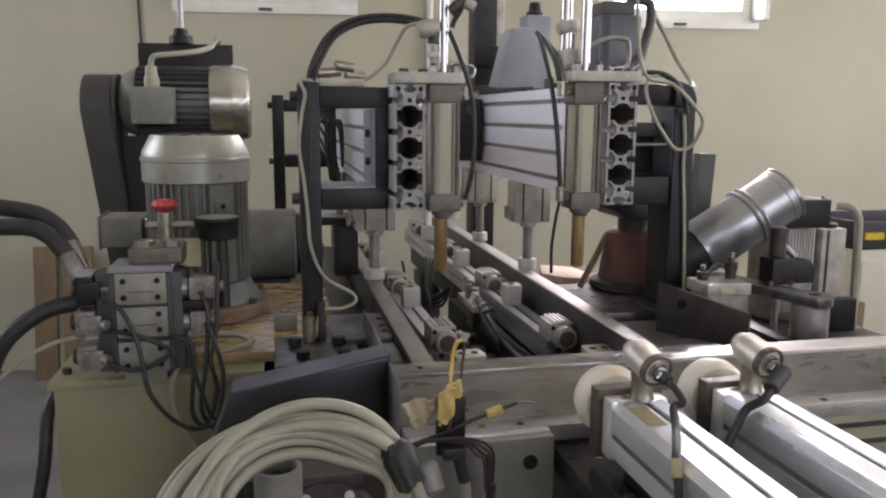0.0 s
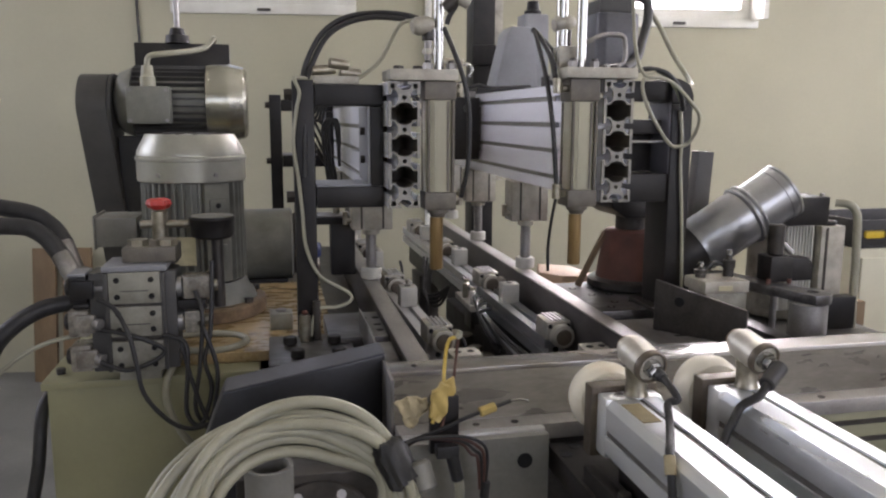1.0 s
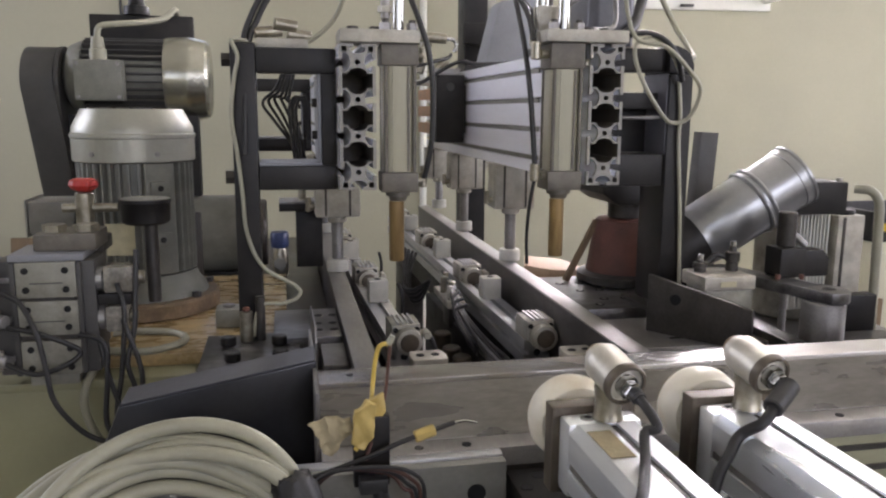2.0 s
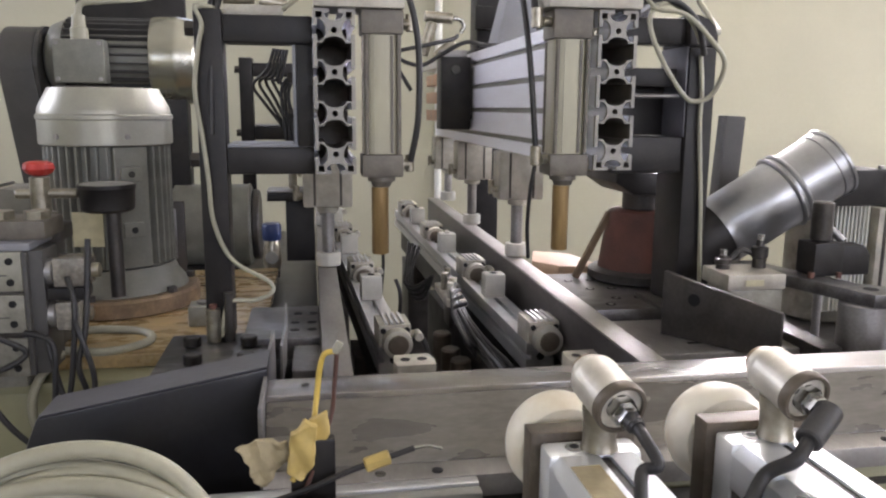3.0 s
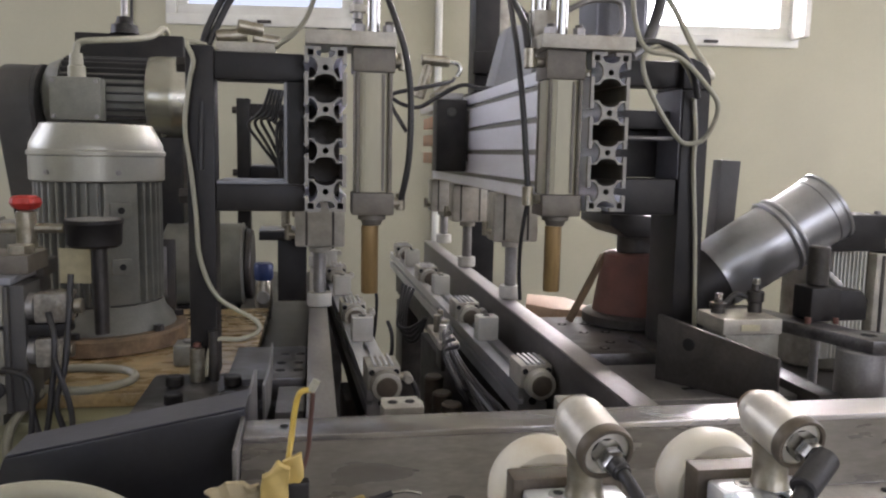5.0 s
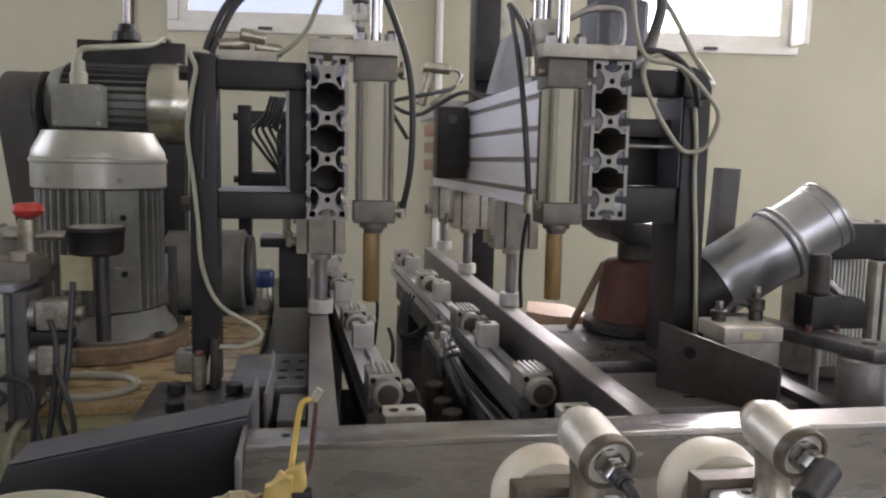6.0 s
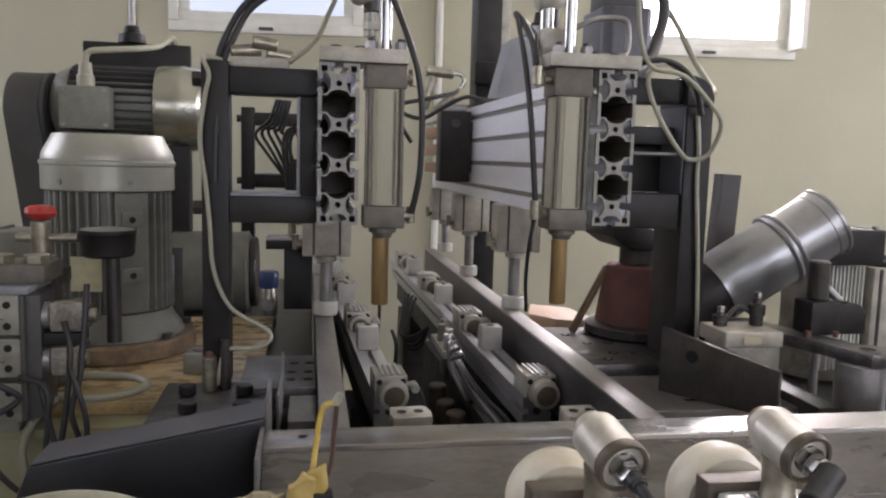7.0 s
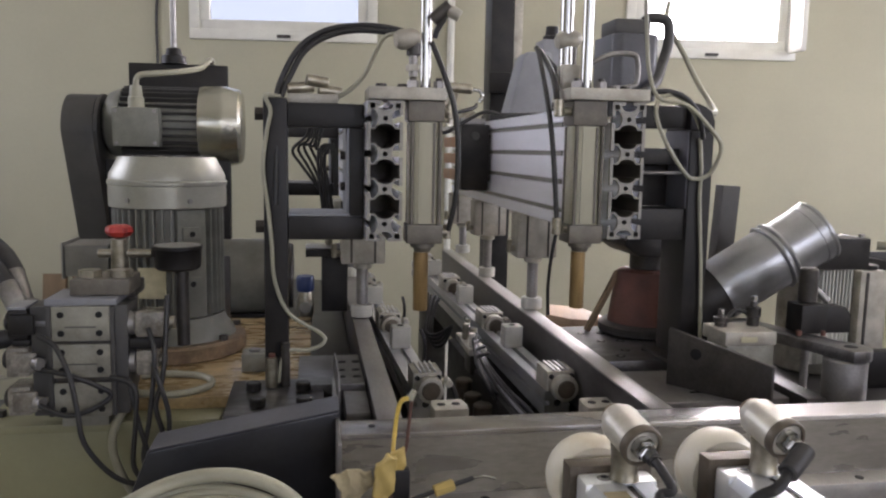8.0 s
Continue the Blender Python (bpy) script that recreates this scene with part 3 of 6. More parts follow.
part("bed_beam", box(nb(), 0.03, 0.2365, 1.13, 2.5, 0.55, 0.804, 0.003), "steel_dark", bed_l)
part("leg", box(nb(), 0.06, 0.22, 1.2, 1.36, 0.0, 0.549, 0.004), "black", bed_l)
part("leg", box(nb(), 0.06, 0.22, 2.3, 2.46, 0.0, 0.549, 0.004), "black", bed_l)
part("flap", prism(nb(), [(0.194, 1.055), (0.1965, 1.055), (0.1985, 1.125), (0.196, 1.240), (0.1935, 1.240), (0.196, 1.125)], "z", 0.863, 0.905), "steel", bed_l, "thin bent steel guide blade")
part("edge_strip", box(nb(), 0.1860, 0.1895, 0.83, 1.05, 0.800, 0.924, 0.0008), "steel", bed_l, "thin bright edge strip")

bed_r = thing("bed_plate_set", "dark steel bed plates with bored holes beside the rail", "machine bed", (0.8, 1.3, 0.6))
part("base_plate", box(nb(), 0.618, 1.18, 0.93, 1.72, 0.78, 0.815, 0.002), "steel_dark", bed_r)
part("front_plate", box(nb(), 1.1805, 2.1, 0.93, 1.10, 0.78, 0.815, 0.002), "steel_dark", bed_r)
dk = part("drilled_plate", box(nb(), 0.62, 0.80, 1.27, 1.52, 0.848, 0.872, 0.002), "plate", bed_r)
for x, y in ((0.648, 1.46), (0.686, 1.46), (0.664, 1.40), (0.70, 1.40), (0.682, 1.335), (0.718, 1.335), (0.66, 1.30)):
    part("bolt_hole", lathe(nb(), [(0, 0.0075), (1, 0.0075)], (x, y, 0.8722), (x, y, 0.8726), 16), "hole", dk)
    part("screw", rod(nb(), (x, y, 0.8727), (x, y, 0.8729), 0.004, 12), "steel", dk)
part("slide_plate", box(nb(), 0.618, 0.86, 1.10, 1.255, 0.838, 0.860, 0.002), "rail", bed_r, "polished dark slide plate")
for x in (0.70, 0.745):
    part("slot", box(nb(), x, x + 0.035, 1.135 + (x - 0.7) * 1.2, 1.142 + (x - 0.7) * 1.2, 0.8603, 0.8608), "hole", bed_r)
part("step", box(nb(), 0.618, 0.90, 0.955, 1.095, 0.816, 0.836, 0.002), "steel_dark", bed_r)
part("bed_beam", box(nb(), 0.65, 1.15, 1.0, 1.69, 0.45, 0.779, 0.004), "steel_dark", bed_r)
for x, y in ((0.7, 1.05), (1.0, 1.05), (0.7, 1.54), (1.0, 1.54)):
    part("leg", box(nb(), x, x + 0.12, y, y + 0.12, 0.0, 0.449, 0.004), "black", bed_r)


# ---- the extruded beams ----
def section_loops(x0, w, z0, h, n=4):
    """Outline and hollows of an extruded section of n modules: T slots on every side, round cores, wide chambers between."""
    p, cx, half = h / n, x0 + w / 2, w / 2
    lip = 0.0042

    def slot(gap, wide, deep, steps=8):
        """One T slot, as (along, inward) pairs, running in the direction of along."""
        pts = [(-gap, 0), (-gap, lip), (-wide, lip * 1.25)]
        pts += [(-wide * math.cos(math.pi * i / steps), lip * 1.25 + deep * math.sin(math.pi * i / steps)) for i in range(1, steps)]
        return pts + [(wide, lip * 1.25), (gap, lip), (gap, 0)]

    side, end = slot(p * 0.10, p * 0.27, w * 0.20), slot(w * 0.11, w * 0.235, p * 0.16)
    outer = [(cx - half, z0)] + [(cx + u, z0 + v) for u, v in end] + [(cx + half, z0)]
    for i in range(n):
        outer += [(cx + half - v, z0 + p * (i + 0.5) + u) for u, v in side]
    outer += [(cx + half, z0 + h)] + [(cx - u, z0 + h - v) for u, v in end] + [(cx - half, z0 + h)]
    for i in reversed(range(n)):
        outer += [(cx - half + v, z0 + p * (i + 0.5) - u) for u, v in side]
    loops = [outer]
    for i in range(n):
        zc = z0 + p * (i + 0.5)
        loops.append([(cx + 0.0036 * math.cos(math.radians(a)), zc + 0.0036 * math.sin(math.radians(a))) for a in range(0, 360, 30)])
    for i in range(1, n):
        zc, hw, hh, bw, bh = z0 + p * i, half - 0.0040, p * 0.20, w * 0.27, p * 0.155
        pts = [(cx - hw, zc - hh), (cx - bw, zc - hh)]
        pts += [(cx - bw * math.cos(math.pi * k / 8), zc - hh - bh * math.sin(math.pi * k / 8)) for k in range(1, 8)]
        pts += [(cx + bw, zc - hh), (cx + hw, zc - hh), (cx + hw, zc + hh), (cx + bw, zc + hh)]
        pts += [(cx + bw * math.cos(math.pi * k / 8), zc + hh + bh * math.sin(math.pi * k / 8)) for k in range(1, 8)]
        pts += [(cx - bw, zc + hh), (cx - hw, zc + hh)]
        loops.append(pts)
    for sx in (-1, 1):
        for zc in (z0 + 0.0068, z0 + h - 0.0068):
            xc, q = cx + sx * (half - 0.0068), 0.0036
            loops.append([(xc - q, zc - q), (xc + q, zc - q), (xc + q, zc + q), (xc - q, zc + q)])
    return loops


def section_solid(loops, y0, y1, capped):
    """The section swept along y, its hollows left open; capped: with the sawn face at y0."""
    bm = nb()
    rim = []
    for loop in loops:
        fr = [bm.verts.new((x, y0, z)) for x, z in loop]
        bk = [bm.verts.new((x, y1, z)) for x, z in loop]
        for i in range(len(loop)):
            j = (i + 1) % len(loop)
            bm.faces.new((fr[i], fr[j], bk[j], bk[i]))
            rim.append(bm.edges.get((fr[i], fr[j])))
    if capped:
        bmesh.ops.triangle_fill(bm, use_beauty=True, use_dissolve=False, edges=rim, normal=(0, -1, 0))
    return bm


def beam(x0, w, z0, h, y1, label):
    ob = thing("extruded_beam", label, "beam", (x0 + w / 2, 1.6, z0), "extruded beams")
    loops = section_loops(x0, w, z0, h)
    part("cut_end", section_solid(loops, 1.181, 1.186, True), "alu_cut", ob, "open sawn end with chambers")
    part("shell", section_solid(loops[:1], 1.1861, 1.4212, False), "alu_blue", ob)
    # Chamber walls take a dark material so the hollows carry their shade.
    part("chamber_walls", section_solid(loops[1:], 1.1861, 1.4212, False), "cap_dark", ob, "grimy chamber walls, coloured darker for shade in the hollows")
    # long body with four slots a side
    p = h / 4
    g, s = 0.009, 0.0045
    left, right = [], []
    for i in range(4):
        zc = z0 + p * (i + 0.5)
        right += [(x0 + w, zc - s), (x0 + w - g, zc - s), (x0 + w - g, zc + s), (x0 + w, zc + s)]
        left += [(x0, zc - s), (x0 + g, zc - s), (x0 + g, zc + s), (x0, zc + s)]
    outline = [(x0, z0), (x0 + w, z0)] + right + [(x0 + w, z0 + h), (x0, z0 + h)] + left[::-1]
    part("body", prism(nb(), outline, "y", 1.4215, y1), "alu_blue", ob)
    # Added dark sheet closes the hollows and stands in for deep shade.
    part("shade_sheet", box(nb(), x0 + 0.004, x0 + w - 0.004, 1.30, 1.306, z0 + 0.004, z0 + h - 0.004), "steel_dark", ob, "dark sheet added for shade deep in the beam")
    for i in range(4):
        zc = z0 + p * (i + 0.5)
        for side in (0, 1):
            xa, xb = (x0 + 0.0055, x0 + 0.0088) if side == 0 else (x0 + w - 0.0088, x0 + w - 0.0055)
            # Grey slot floors put the grooves' shade into the colour.
            part("slot_floor_shade", box(nb(), xa, xb, 1.4225, y1 - 0.001, zc - s + 0.0002, zc + s - 0.0002), "fit", ob)
            for zz in (zc - s - 0.0035, zc + s + 0.0015):
                xl, xh = (x0 - 0.0012, x0 - 0.00005) if side == 0 else (x0 + w + 0.00005, x0 + w + 0.0012)
                part("slot_lip", box(nb(), xl, xh, 1.20, y1 - 0.001, zz, zz + 0.002), "alu_blue", ob)
    return ob


beam(0.236, 0.048, 1.075, 0.190, 2.40, "grooved aluminium extrusion on edge with a sawn open end")
beam(0.580, 0.050, 1.078, 0.194, 2.45, "grooved bluish aluminium extrusion on edge, sawn open end")


# ---- the two long cylinders beside the beams ----
def long_cylinder(cx, cy, plate, rod_x, label, second):
    ob = thing("tie_rod_cylinder", label, "pneumatic cylinder", (cx, cy, 1.07), "upright tie rod cylinders")
    h = 0.024
    part("top_plate", box(nb(), plate[0], plate[1], cy - 0.032, cy + 0.05, plate[2], plate[3], 0.0015), "cast", ob, "thick cast aluminium top plate")
    part("upper_cap", box(nb(), cx - h - 0.001, cx + h + 0.001, cy - h, cy + h, 1.238, plate[2] - 0.0005, 0.003), "cap_dark", ob, "darker upper end cap")
    part("lower_cap", box(nb(), cx - h - 0.001, cx + h + 0.001, cy - h, cy + h, 1.071, 1.098, 0.003), "cap_dark", ob, "darker lower end cap")
    r = h - 0.002
    outl = []
    for i in range(48):
        a = 2 * math.pi * i / 48
        c, s = math.cos(a), math.sin(a)
        k = (abs(c) ** 4 + abs(s) ** 4) ** -0.25
        outl.append((cx + r * c * k, cy + r * s * k))
    part("barrel", prism(nb(), outl, "z", 1.0985, 1.2375), "cyl", ob, "oily grey barrel")
    part("sensor_rail", box(nb(), cx + 0.0095, cx + 0.0125, cy - r - 0.0016, cy - r + 0.001, 1.100, 1.236), "cap_dark", ob)
    part("sensor_rail", box(nb(), cx - 0.010, cx - 0.0085, cy - r - 0.0012, cy - r + 0.001, 1.100, 1.236), "cyl", ob)
    for dx in (-0.019, 0.019):
        for dy in (-0.0205, 0.0205):
            part("tie_rod", rod(nb(), (cx + dx, cy + dy * 1.12, 1.0985), (cx + dx, cy + dy * 1.12, 1.2375), 0.0028, 10), "cap_dark", ob)
    part("gland", lathe(nb(), [(0, 0.011), (0.5, 0.0135), (0.55, 0.017), (1, 0.017)], (cx, cy, 1.058), (cx, cy, 1.0705), 24), "cap_dark", ob)
    part("piston_rod", lathe(nb(), [(0, 0.0095), (0.02, 0.0105), (1, 0.0105)], (cx - 0.002, cy, 0.974), (cx - 0.002, cy, 1.0575), 24), "bronze", ob, "brown oiled piston rod")
    part("guide_shaft", rod(nb(), (rod_x, cy - 0.005, plate[3]), (rod_x, cy - 0.005, 1.85), 0.0075, 24), "chrome", ob, "polished chrome shaft")
    if second:
        part("guide_shaft", rod(nb(), (rod_x - 0.020, cy + 0.03, plate[3]), (rod_x - 0.020, cy + 0.03, 1.85), 0.0095, 24), "chrome", ob, "polished chrome shaft")
    for dx in (-0.018, 0.018):
        part("nut", hexnut(nb(), (cx + dx, cy - 0.012, plate[3]), (cx + dx, cy - 0.012, plate[3] + 0.010), 0.008), "steel", ob)
        part("washer", rod(nb(), (cx + dx, cy - 0.012, plate[3] + 0.0101), (cx + dx, cy - 0.012, plate[3] + 0.014), 0.005, 12), "steel_dark", ob)
    for dx in ((plate[0] + 0.02 - cx), (plate[0] + 0.05 - cx)) if plate[0] < cx - 0.05 else ((plate[1] - 0.02 - cx), (plate[1] - 0.045 - cx)):
        part("bolt_head", rod(nb(), (cx + dx, cy + 0.012, plate[3]), (cx + dx, cy + 0.012, plate[3] + 0.007), 0.008, 16, 0.001), "steel_dark", ob)
    # side port with elbow
    side = 1
    for z in (1.252, 1.085):
        q = part("port_elbow", rod(nb(), (cx + h * side + 0.001, cy, z), (cx + h * side + 0.011, cy, z), 0.0065, 14, 0.001), "brass", ob)
        part("collar", rod(nb(), (cx + h * side + 0.011, cy, z - 0.009), (cx + h * side + 0.011, cy, z + 0.012), 0.0055, 12, 0.001), "brass", q)
    return ob


cyl_l = long_cylinder(0.316, 1.205, (0.237, 0.341, 1.2665, 1.283), 0.316, "upright pneumatic cylinder with chrome shaft and brown rod", False)
cyl_r = long_cylinder(0.548, 1.205, (0.514, 0.632, 1.2735, 1.290), 0.546, "upright pneumatic cylinder with two chrome shafts", True)


# ---- the clamping cylinders under the beams ----
def clamp_cylinder(x, y, ztop, zfoot, label):
    ob = thing("clamp_cylinder", label, "pneumatic cylinder", (x, y, zfoot), "clamping cylinders under the beams")
    hs = part("housing", box(nb(), x - 0.041, x + 0.041, y - 0.03, y + 0.03, ztop - 0.088, ztop, 0.004), "cast", ob)
    for dx in (-0.022, 0.022):
        part("groove", box(nb(), x + dx - 0.002, x + dx + 0.002, y - 0.0306, y - 0.0299, ztop - 0.085, ztop - 0.003), "steel_dark", hs)
    part("nose", rod(nb(), (x, y, ztop - 0.100), (x, y, ztop - 0.0885), 0.018, 24, 0.002), "cast", ob)
    part("rod", rod(nb(), (x, y, zfoot + 0.024), (x, y, ztop - 0.1005), 0.011, 18), "steel", ob)
    part("foot", lathe(nb(), [(0, 0.019), (0.06, 0.021), (0.9, 0.021), (1, 0.0195)], (x, y, zfoot), (x, y, zfoot + 0.0235), 28), "block", ob, "grey round pressing foot")
    q = part("port_fitting", rod(nb(), (x - 0.0415, y - 0.01, ztop - 0.07), (x - 0.053, y - 0.01, ztop - 0.07), 0.006, 12, 0.001), "brass", ob)
    part("collar", rod(nb(), (x - 0.053, y - 0.01, ztop - 0.078), (x - 0.053, y - 0.01, ztop - 0.052), 0.0055, 12, 0.001), "brass", q)
    return ob


clamp_cylinder(0.257, 1.60, 1.0745, 0.8815, "grey clamping cylinder with pressing foot above the rail")
clamp_cylinder(0.257, 2.08, 1.0745, 0.8815, "grey clamping cylinder further along the beam")
clamp_cylinder(0.608, 1.65, 1.0775, 0.8815, "grey clamping cylinder with pressing foot above the rail")
clamp_cylinder(0.606, 2.06, 1.0775, 0.8815, "grey clamping cylinder further along the beam")

clamp_cylinder(0.604, 2.38, 1.0775, 0.9015, "grey clamping cylinder near the far end of the beam")


# ---- black frames carrying the beams ----
def carry_frame(y, x0, post_top, post_bottom, label, depth=0.045):
    ob = thing("support_stand", label, "frame", (x0 + 0.02, y, post_bottom), "black carrying frames")
    part("post", box(nb(), x0, x0 + 0.033, y, y + depth, post_bottom, post_top, 0.003), "black", ob)
    part("upper_bar", box(nb(), x0 + 0.0335, 0.2355, y, y + depth, 1.229, 1.262, 0.003), "black", ob)
    part("lower_bar", box(nb(), x0 + 0.0335, 0.2355, y, y + depth, 1.071, 1.104, 0.003), "black", ob)
    part("upright_bar", box(nb(), 0.215, 0.2352, y + 0.001, y + depth - 0.001, 1.1045, 1.2285, 0.002), "black", ob)
    # Blue-grey layers paint window light on the frame's inner side and ledge.
    part("lit_inner_face", box(nb(), 0.2105, 0.2146, y + 0.004, y + depth + 0.085, 1.1085, 1.2282, 0.0008), "bluegrey", ob, "lit inner face of the frame, coloured blue-grey")
    part("lit_ledge", box(nb(), x0 + 0.034, 0.2352, y + 0.002, y + depth + 0.05, 1.1042, 1.1082, 0.0008), "bluegrey", ob, "lit top of the lower bar, coloured blue-grey")
    for z in (1.145, 1.19):
        part("bolt_head", hexnut(nb(), (0.2035, y + 0.045, z), (0.2104, y + 0.045, z), 0.007), "steel_dark", ob)
    for z in (1.246, 1.088):
        part("bolt_head", hexnut(nb(), (x0 - 0.012, y + depth / 2, z), (x0, y + depth / 2, z), 0.010), "steel_dark", ob)
    for z in (1.115, 1.155, 1.20, 1.235):
        part("screw_head", rod(nb(), (0.2352, y + 0.02, z), (0.2356, y + 0.02, z), 0.005, 10), "steel_dark", ob)
    return ob


carry_frame(1.235, 0.096, 1.268, 0.862, "black welded frame on a post carrying the beam")
carry_frame(2.30, 0.056, 1.275, 0.805, "black welded frame further back carrying the beam")

post_r = thing("support_stand", "broad black steel post with bracket arms carrying the beam", "frame", (0.73, 1.25, 0.86), "black carrying frames")
part("post", box(nb(), 0.735, 0.774, 1.25, 1.335, 0.8800, 1.2375, 0.004), "black", post_r)
part("post_cap", prism(nb(), [(0.734, 1.238), (0.774, 1.238), (0.774, 1.252), (0.769, 1.264), (0.760, 1.273), (0.746, 1.279), (0.734, 1.279)], "y", 1.25, 1.335, 0.002), "black", post_r)
part("upper_arm", box(nb(), 0.6305, 0.7335, 1.262, 1.30, 1.240, 1.275, 0.003), "black", post_r)
part("lower_arm", box(nb(), 0.6305, 0.7345, 1.256, 1.33, 1.068, 1.117, 0.003), "black", post_r)
part("inner_bar", box(nb(), 0.6305, 0.648, 1.245, 1.275, 1.1175, 1.2395, 0.002), "black", post_r)
# Thin slate layer paints the light on the black post's left side.
part("lit_side", box(nb(), 0.7325, 0.7346, 1.253, 1.333, 1.1175, 1.2375, 0.0006), "slate", post_r, "lit left side of the post, coloured slate grey")
part("back_plate", box(nb(), 0.6485, 0.7320, 1.318, 1.324, 1.1175, 1.206, 0.001), "black", post_r)
part("tie_bar", box(nb(), 0.6485, 0.7320, 1.280, 1.295, 1.185, 1.21, 0.002), "black", post_r)
part("tie_rod", rod(nb(), (0.6485, 1.270, 1.172), (0.7320, 1.270, 1.172), 0.003, 10), "steel", post_r)
for z in (1.262, 1.098):
    part("bolt_head", hexnut(nb(), (0.7735, 1.29, z), (0.785, 1.29, z), 0.011), "steel_dark", post_r)
part("flange", box(nb(), 0.715, 0.80, 1.235, 1.345, 0.8725, 0.8795, 0.002), "steel_dark", post_r)


# ---- hydraulic power unit ----
tank = thing("hydraulic_tank", "cream painted steel oil tank with an oil-stained lid", "tank", (-0.1, 1.6, 0.0))
part("body", box(nb(), -0.278, 0.028, 1.225, 1.80, 0.06, 0.806, 0.004), "tank", tank)
lid = part("lid", box(nb(), -0.284, 0.034, 1.217, 1.81, 0.807, 0.820, 0.003), "tank", tank)
part("oil_tray", box(nb(), -0.16, 0.16, 1.262, 1.80, 0.8205, 0.838, 0.002), "oily", tank, "brown oil-stained board on the lid")
for x, y in ((-0.265, 1.26), (-0.262, 1.78)):
    part("lid_bolt", rod(nb(), (x, y, 0.8203), (x, y, 0.829), 0.007, 6), "steel_dark", lid)
for x, y in ((-0.25, 1.25), (0.0, 1.25), (-0.25, 1.76), (0.0, 1.76)):
    part("foot", box(nb(), x - 0.02, x + 0.02, y - 0.02, y + 0.02, 0.0, 0.0595, 0.003), "black", tank)

# upright motor
mx, my = -0.087, 1.56
mot = thing("electric_motor", "upright grey finned electric motor with silver fan cover", "motor", (mx, my, 0.84))
part("flange", lathe(nb(), [(0, 0.125), (0.06, 0.13), (0.85, 0.13), (1, 0.126)], (mx, my, 0.8385), (mx, my, 0.866), 56), "rust", mot, "oil-brown round mounting flange")
part("bell", lathe(nb(), [(0, 0.112), (0.3, 0.108), (0.6, 0.098), (1, 0.092)], (mx, my, 0.8665), (mx, my, 0.905), 48), "motor", mot)
part("stator", lathe(nb(), [(0, 0.081), (1, 0.081)], (mx, my, 0.9055), (mx, my, 1.10), 48), "motor", mot)
for k in range(6):
    p0 = pose(mx, my, 0.866, 0, 0, 25 + 60 * k) @ Vector((0.120, 0, 0.0003))
    part("flange_bolt", rod(nb(), p0, p0 + Vector((0, 0, 0.009)), 0.0075, 6), "steel_dark", mot)
fin = finish(box(nb(), 0.079, 0.0935, -0.0016, 0.0016, 0.0, 0.185, 0.0006))
fin.materials.append(M["motor"])
for k in range(40):
    a = math.radians(k * 9 + 3)
    deg = (k * 9 + 3) % 360
    if 285 < deg < 318:
        continue
    f = new("fin", fin)
    f.parent = mot
    f.matrix_parent_inverse = ORIGIN[mot.name].inverted()
    f.matrix_basis = pose(mx, my, 0.908, 0, 0, k * 9 + 3)
for z in (1.04, 0.955):
    e = part("lug", box(nb(), 0.075, 0.097, -0.016, 0.016, 0, 0.024, 0.003, pose(mx, my, z, 0, 0, 302)), "motor", mot)
    part("hole", rod(nb(), pose(mx, my, z + 0.012, 0, 0, 302) @ Vector((0.0965, 0, 0)), pose(mx, my, z + 0.012, 0, 0, 302) @ Vector((0.0975, 0, 0)), 0.005, 12), "hole", e)
part("smooth_panel", box(nb(), 0.079, 0.0935, -0.024, 0.024, 0, 0.185, 0.003, pose(mx, my, 0.908, 0, 0, 302)), "motor", mot)
cov = part("fan_cover", lathe(nb(), [(0, 0.0965), (0.02, 0.0985), (0.44, 0.0985), (0.46, 0.1005), (0.52, 0.1005), (0.55, 0.0975), (0.66, 0.0965), (0.965, 0.0825), (1, 0.081), (1.0001, 0.072)], (mx, my, 1.094), (mx, my, 1.180), 64), "fan", mot, "silver painted fan cover")
for k in range(14):
    a = 2 * math.pi * k / 14
    part("grille_bar", box(nb(), 0.02, 0.070, -0.003, 0.003, 0, 0.0018, 0.0005, pose(mx, my, 1.1801, 0, 0, k * 360 / 14)), "steel_dark", cov)
for a in (300, 240):
    part("screw", rod(nb(), pose(mx, my, 1.108, 0, 0, a) @ Vector((0.098, 0, 0)), pose(mx, my, 1.108, 0, 0, a) @ Vector((0.1015, 0, 0)), 0.004, 10), "steel", cov)
part("rating_plate", box(nb(), 0.0936, 0.0946, -0.023, 0.023, 0, 0.052, 0, pose(mx, my, 0.945, 0, 0, 262)), "label", mot, "yellowed rating plate")
tb = part("terminal_box", box(nb(), -0.27, -0.195, 1.58, 1.68, 0.965, 1.022, 0.004), "fit", mot, "grey terminal box")
part("box_lid", box(nb(), -0.274, -0.2705, 1.576, 1.684, 0.961, 1.026, 0.002), "fit", tb)
part("neck", box(nb(), -0.1945, -0.165, 1.60, 1.66, 0.97, 1.015, 0.002), "motor", mot)

# stack of solenoid valves on the tank
vs = thing("valve_stack", "stack of oily solenoid valves with grey bodies", "valve", (-0.14, 1.22, 0.82))
for z0, z1 in ((0.939, 0.986), (0.889, 0.935), (0.835, 0.882)):
    b = part("valve_body", box(nb(), -0.177, -0.104, 1.20, 1.208, z0, z1, 0.0025), "valve", vs)
    for x in (-0.165, -0.117):
        for z in (z0 + 0.011, z1 - 0.011):
            part("screw_hole", rod(nb(), (x, 1.1985, z), (x, 1.2005, z), 0.0043, 12), "hole", b)
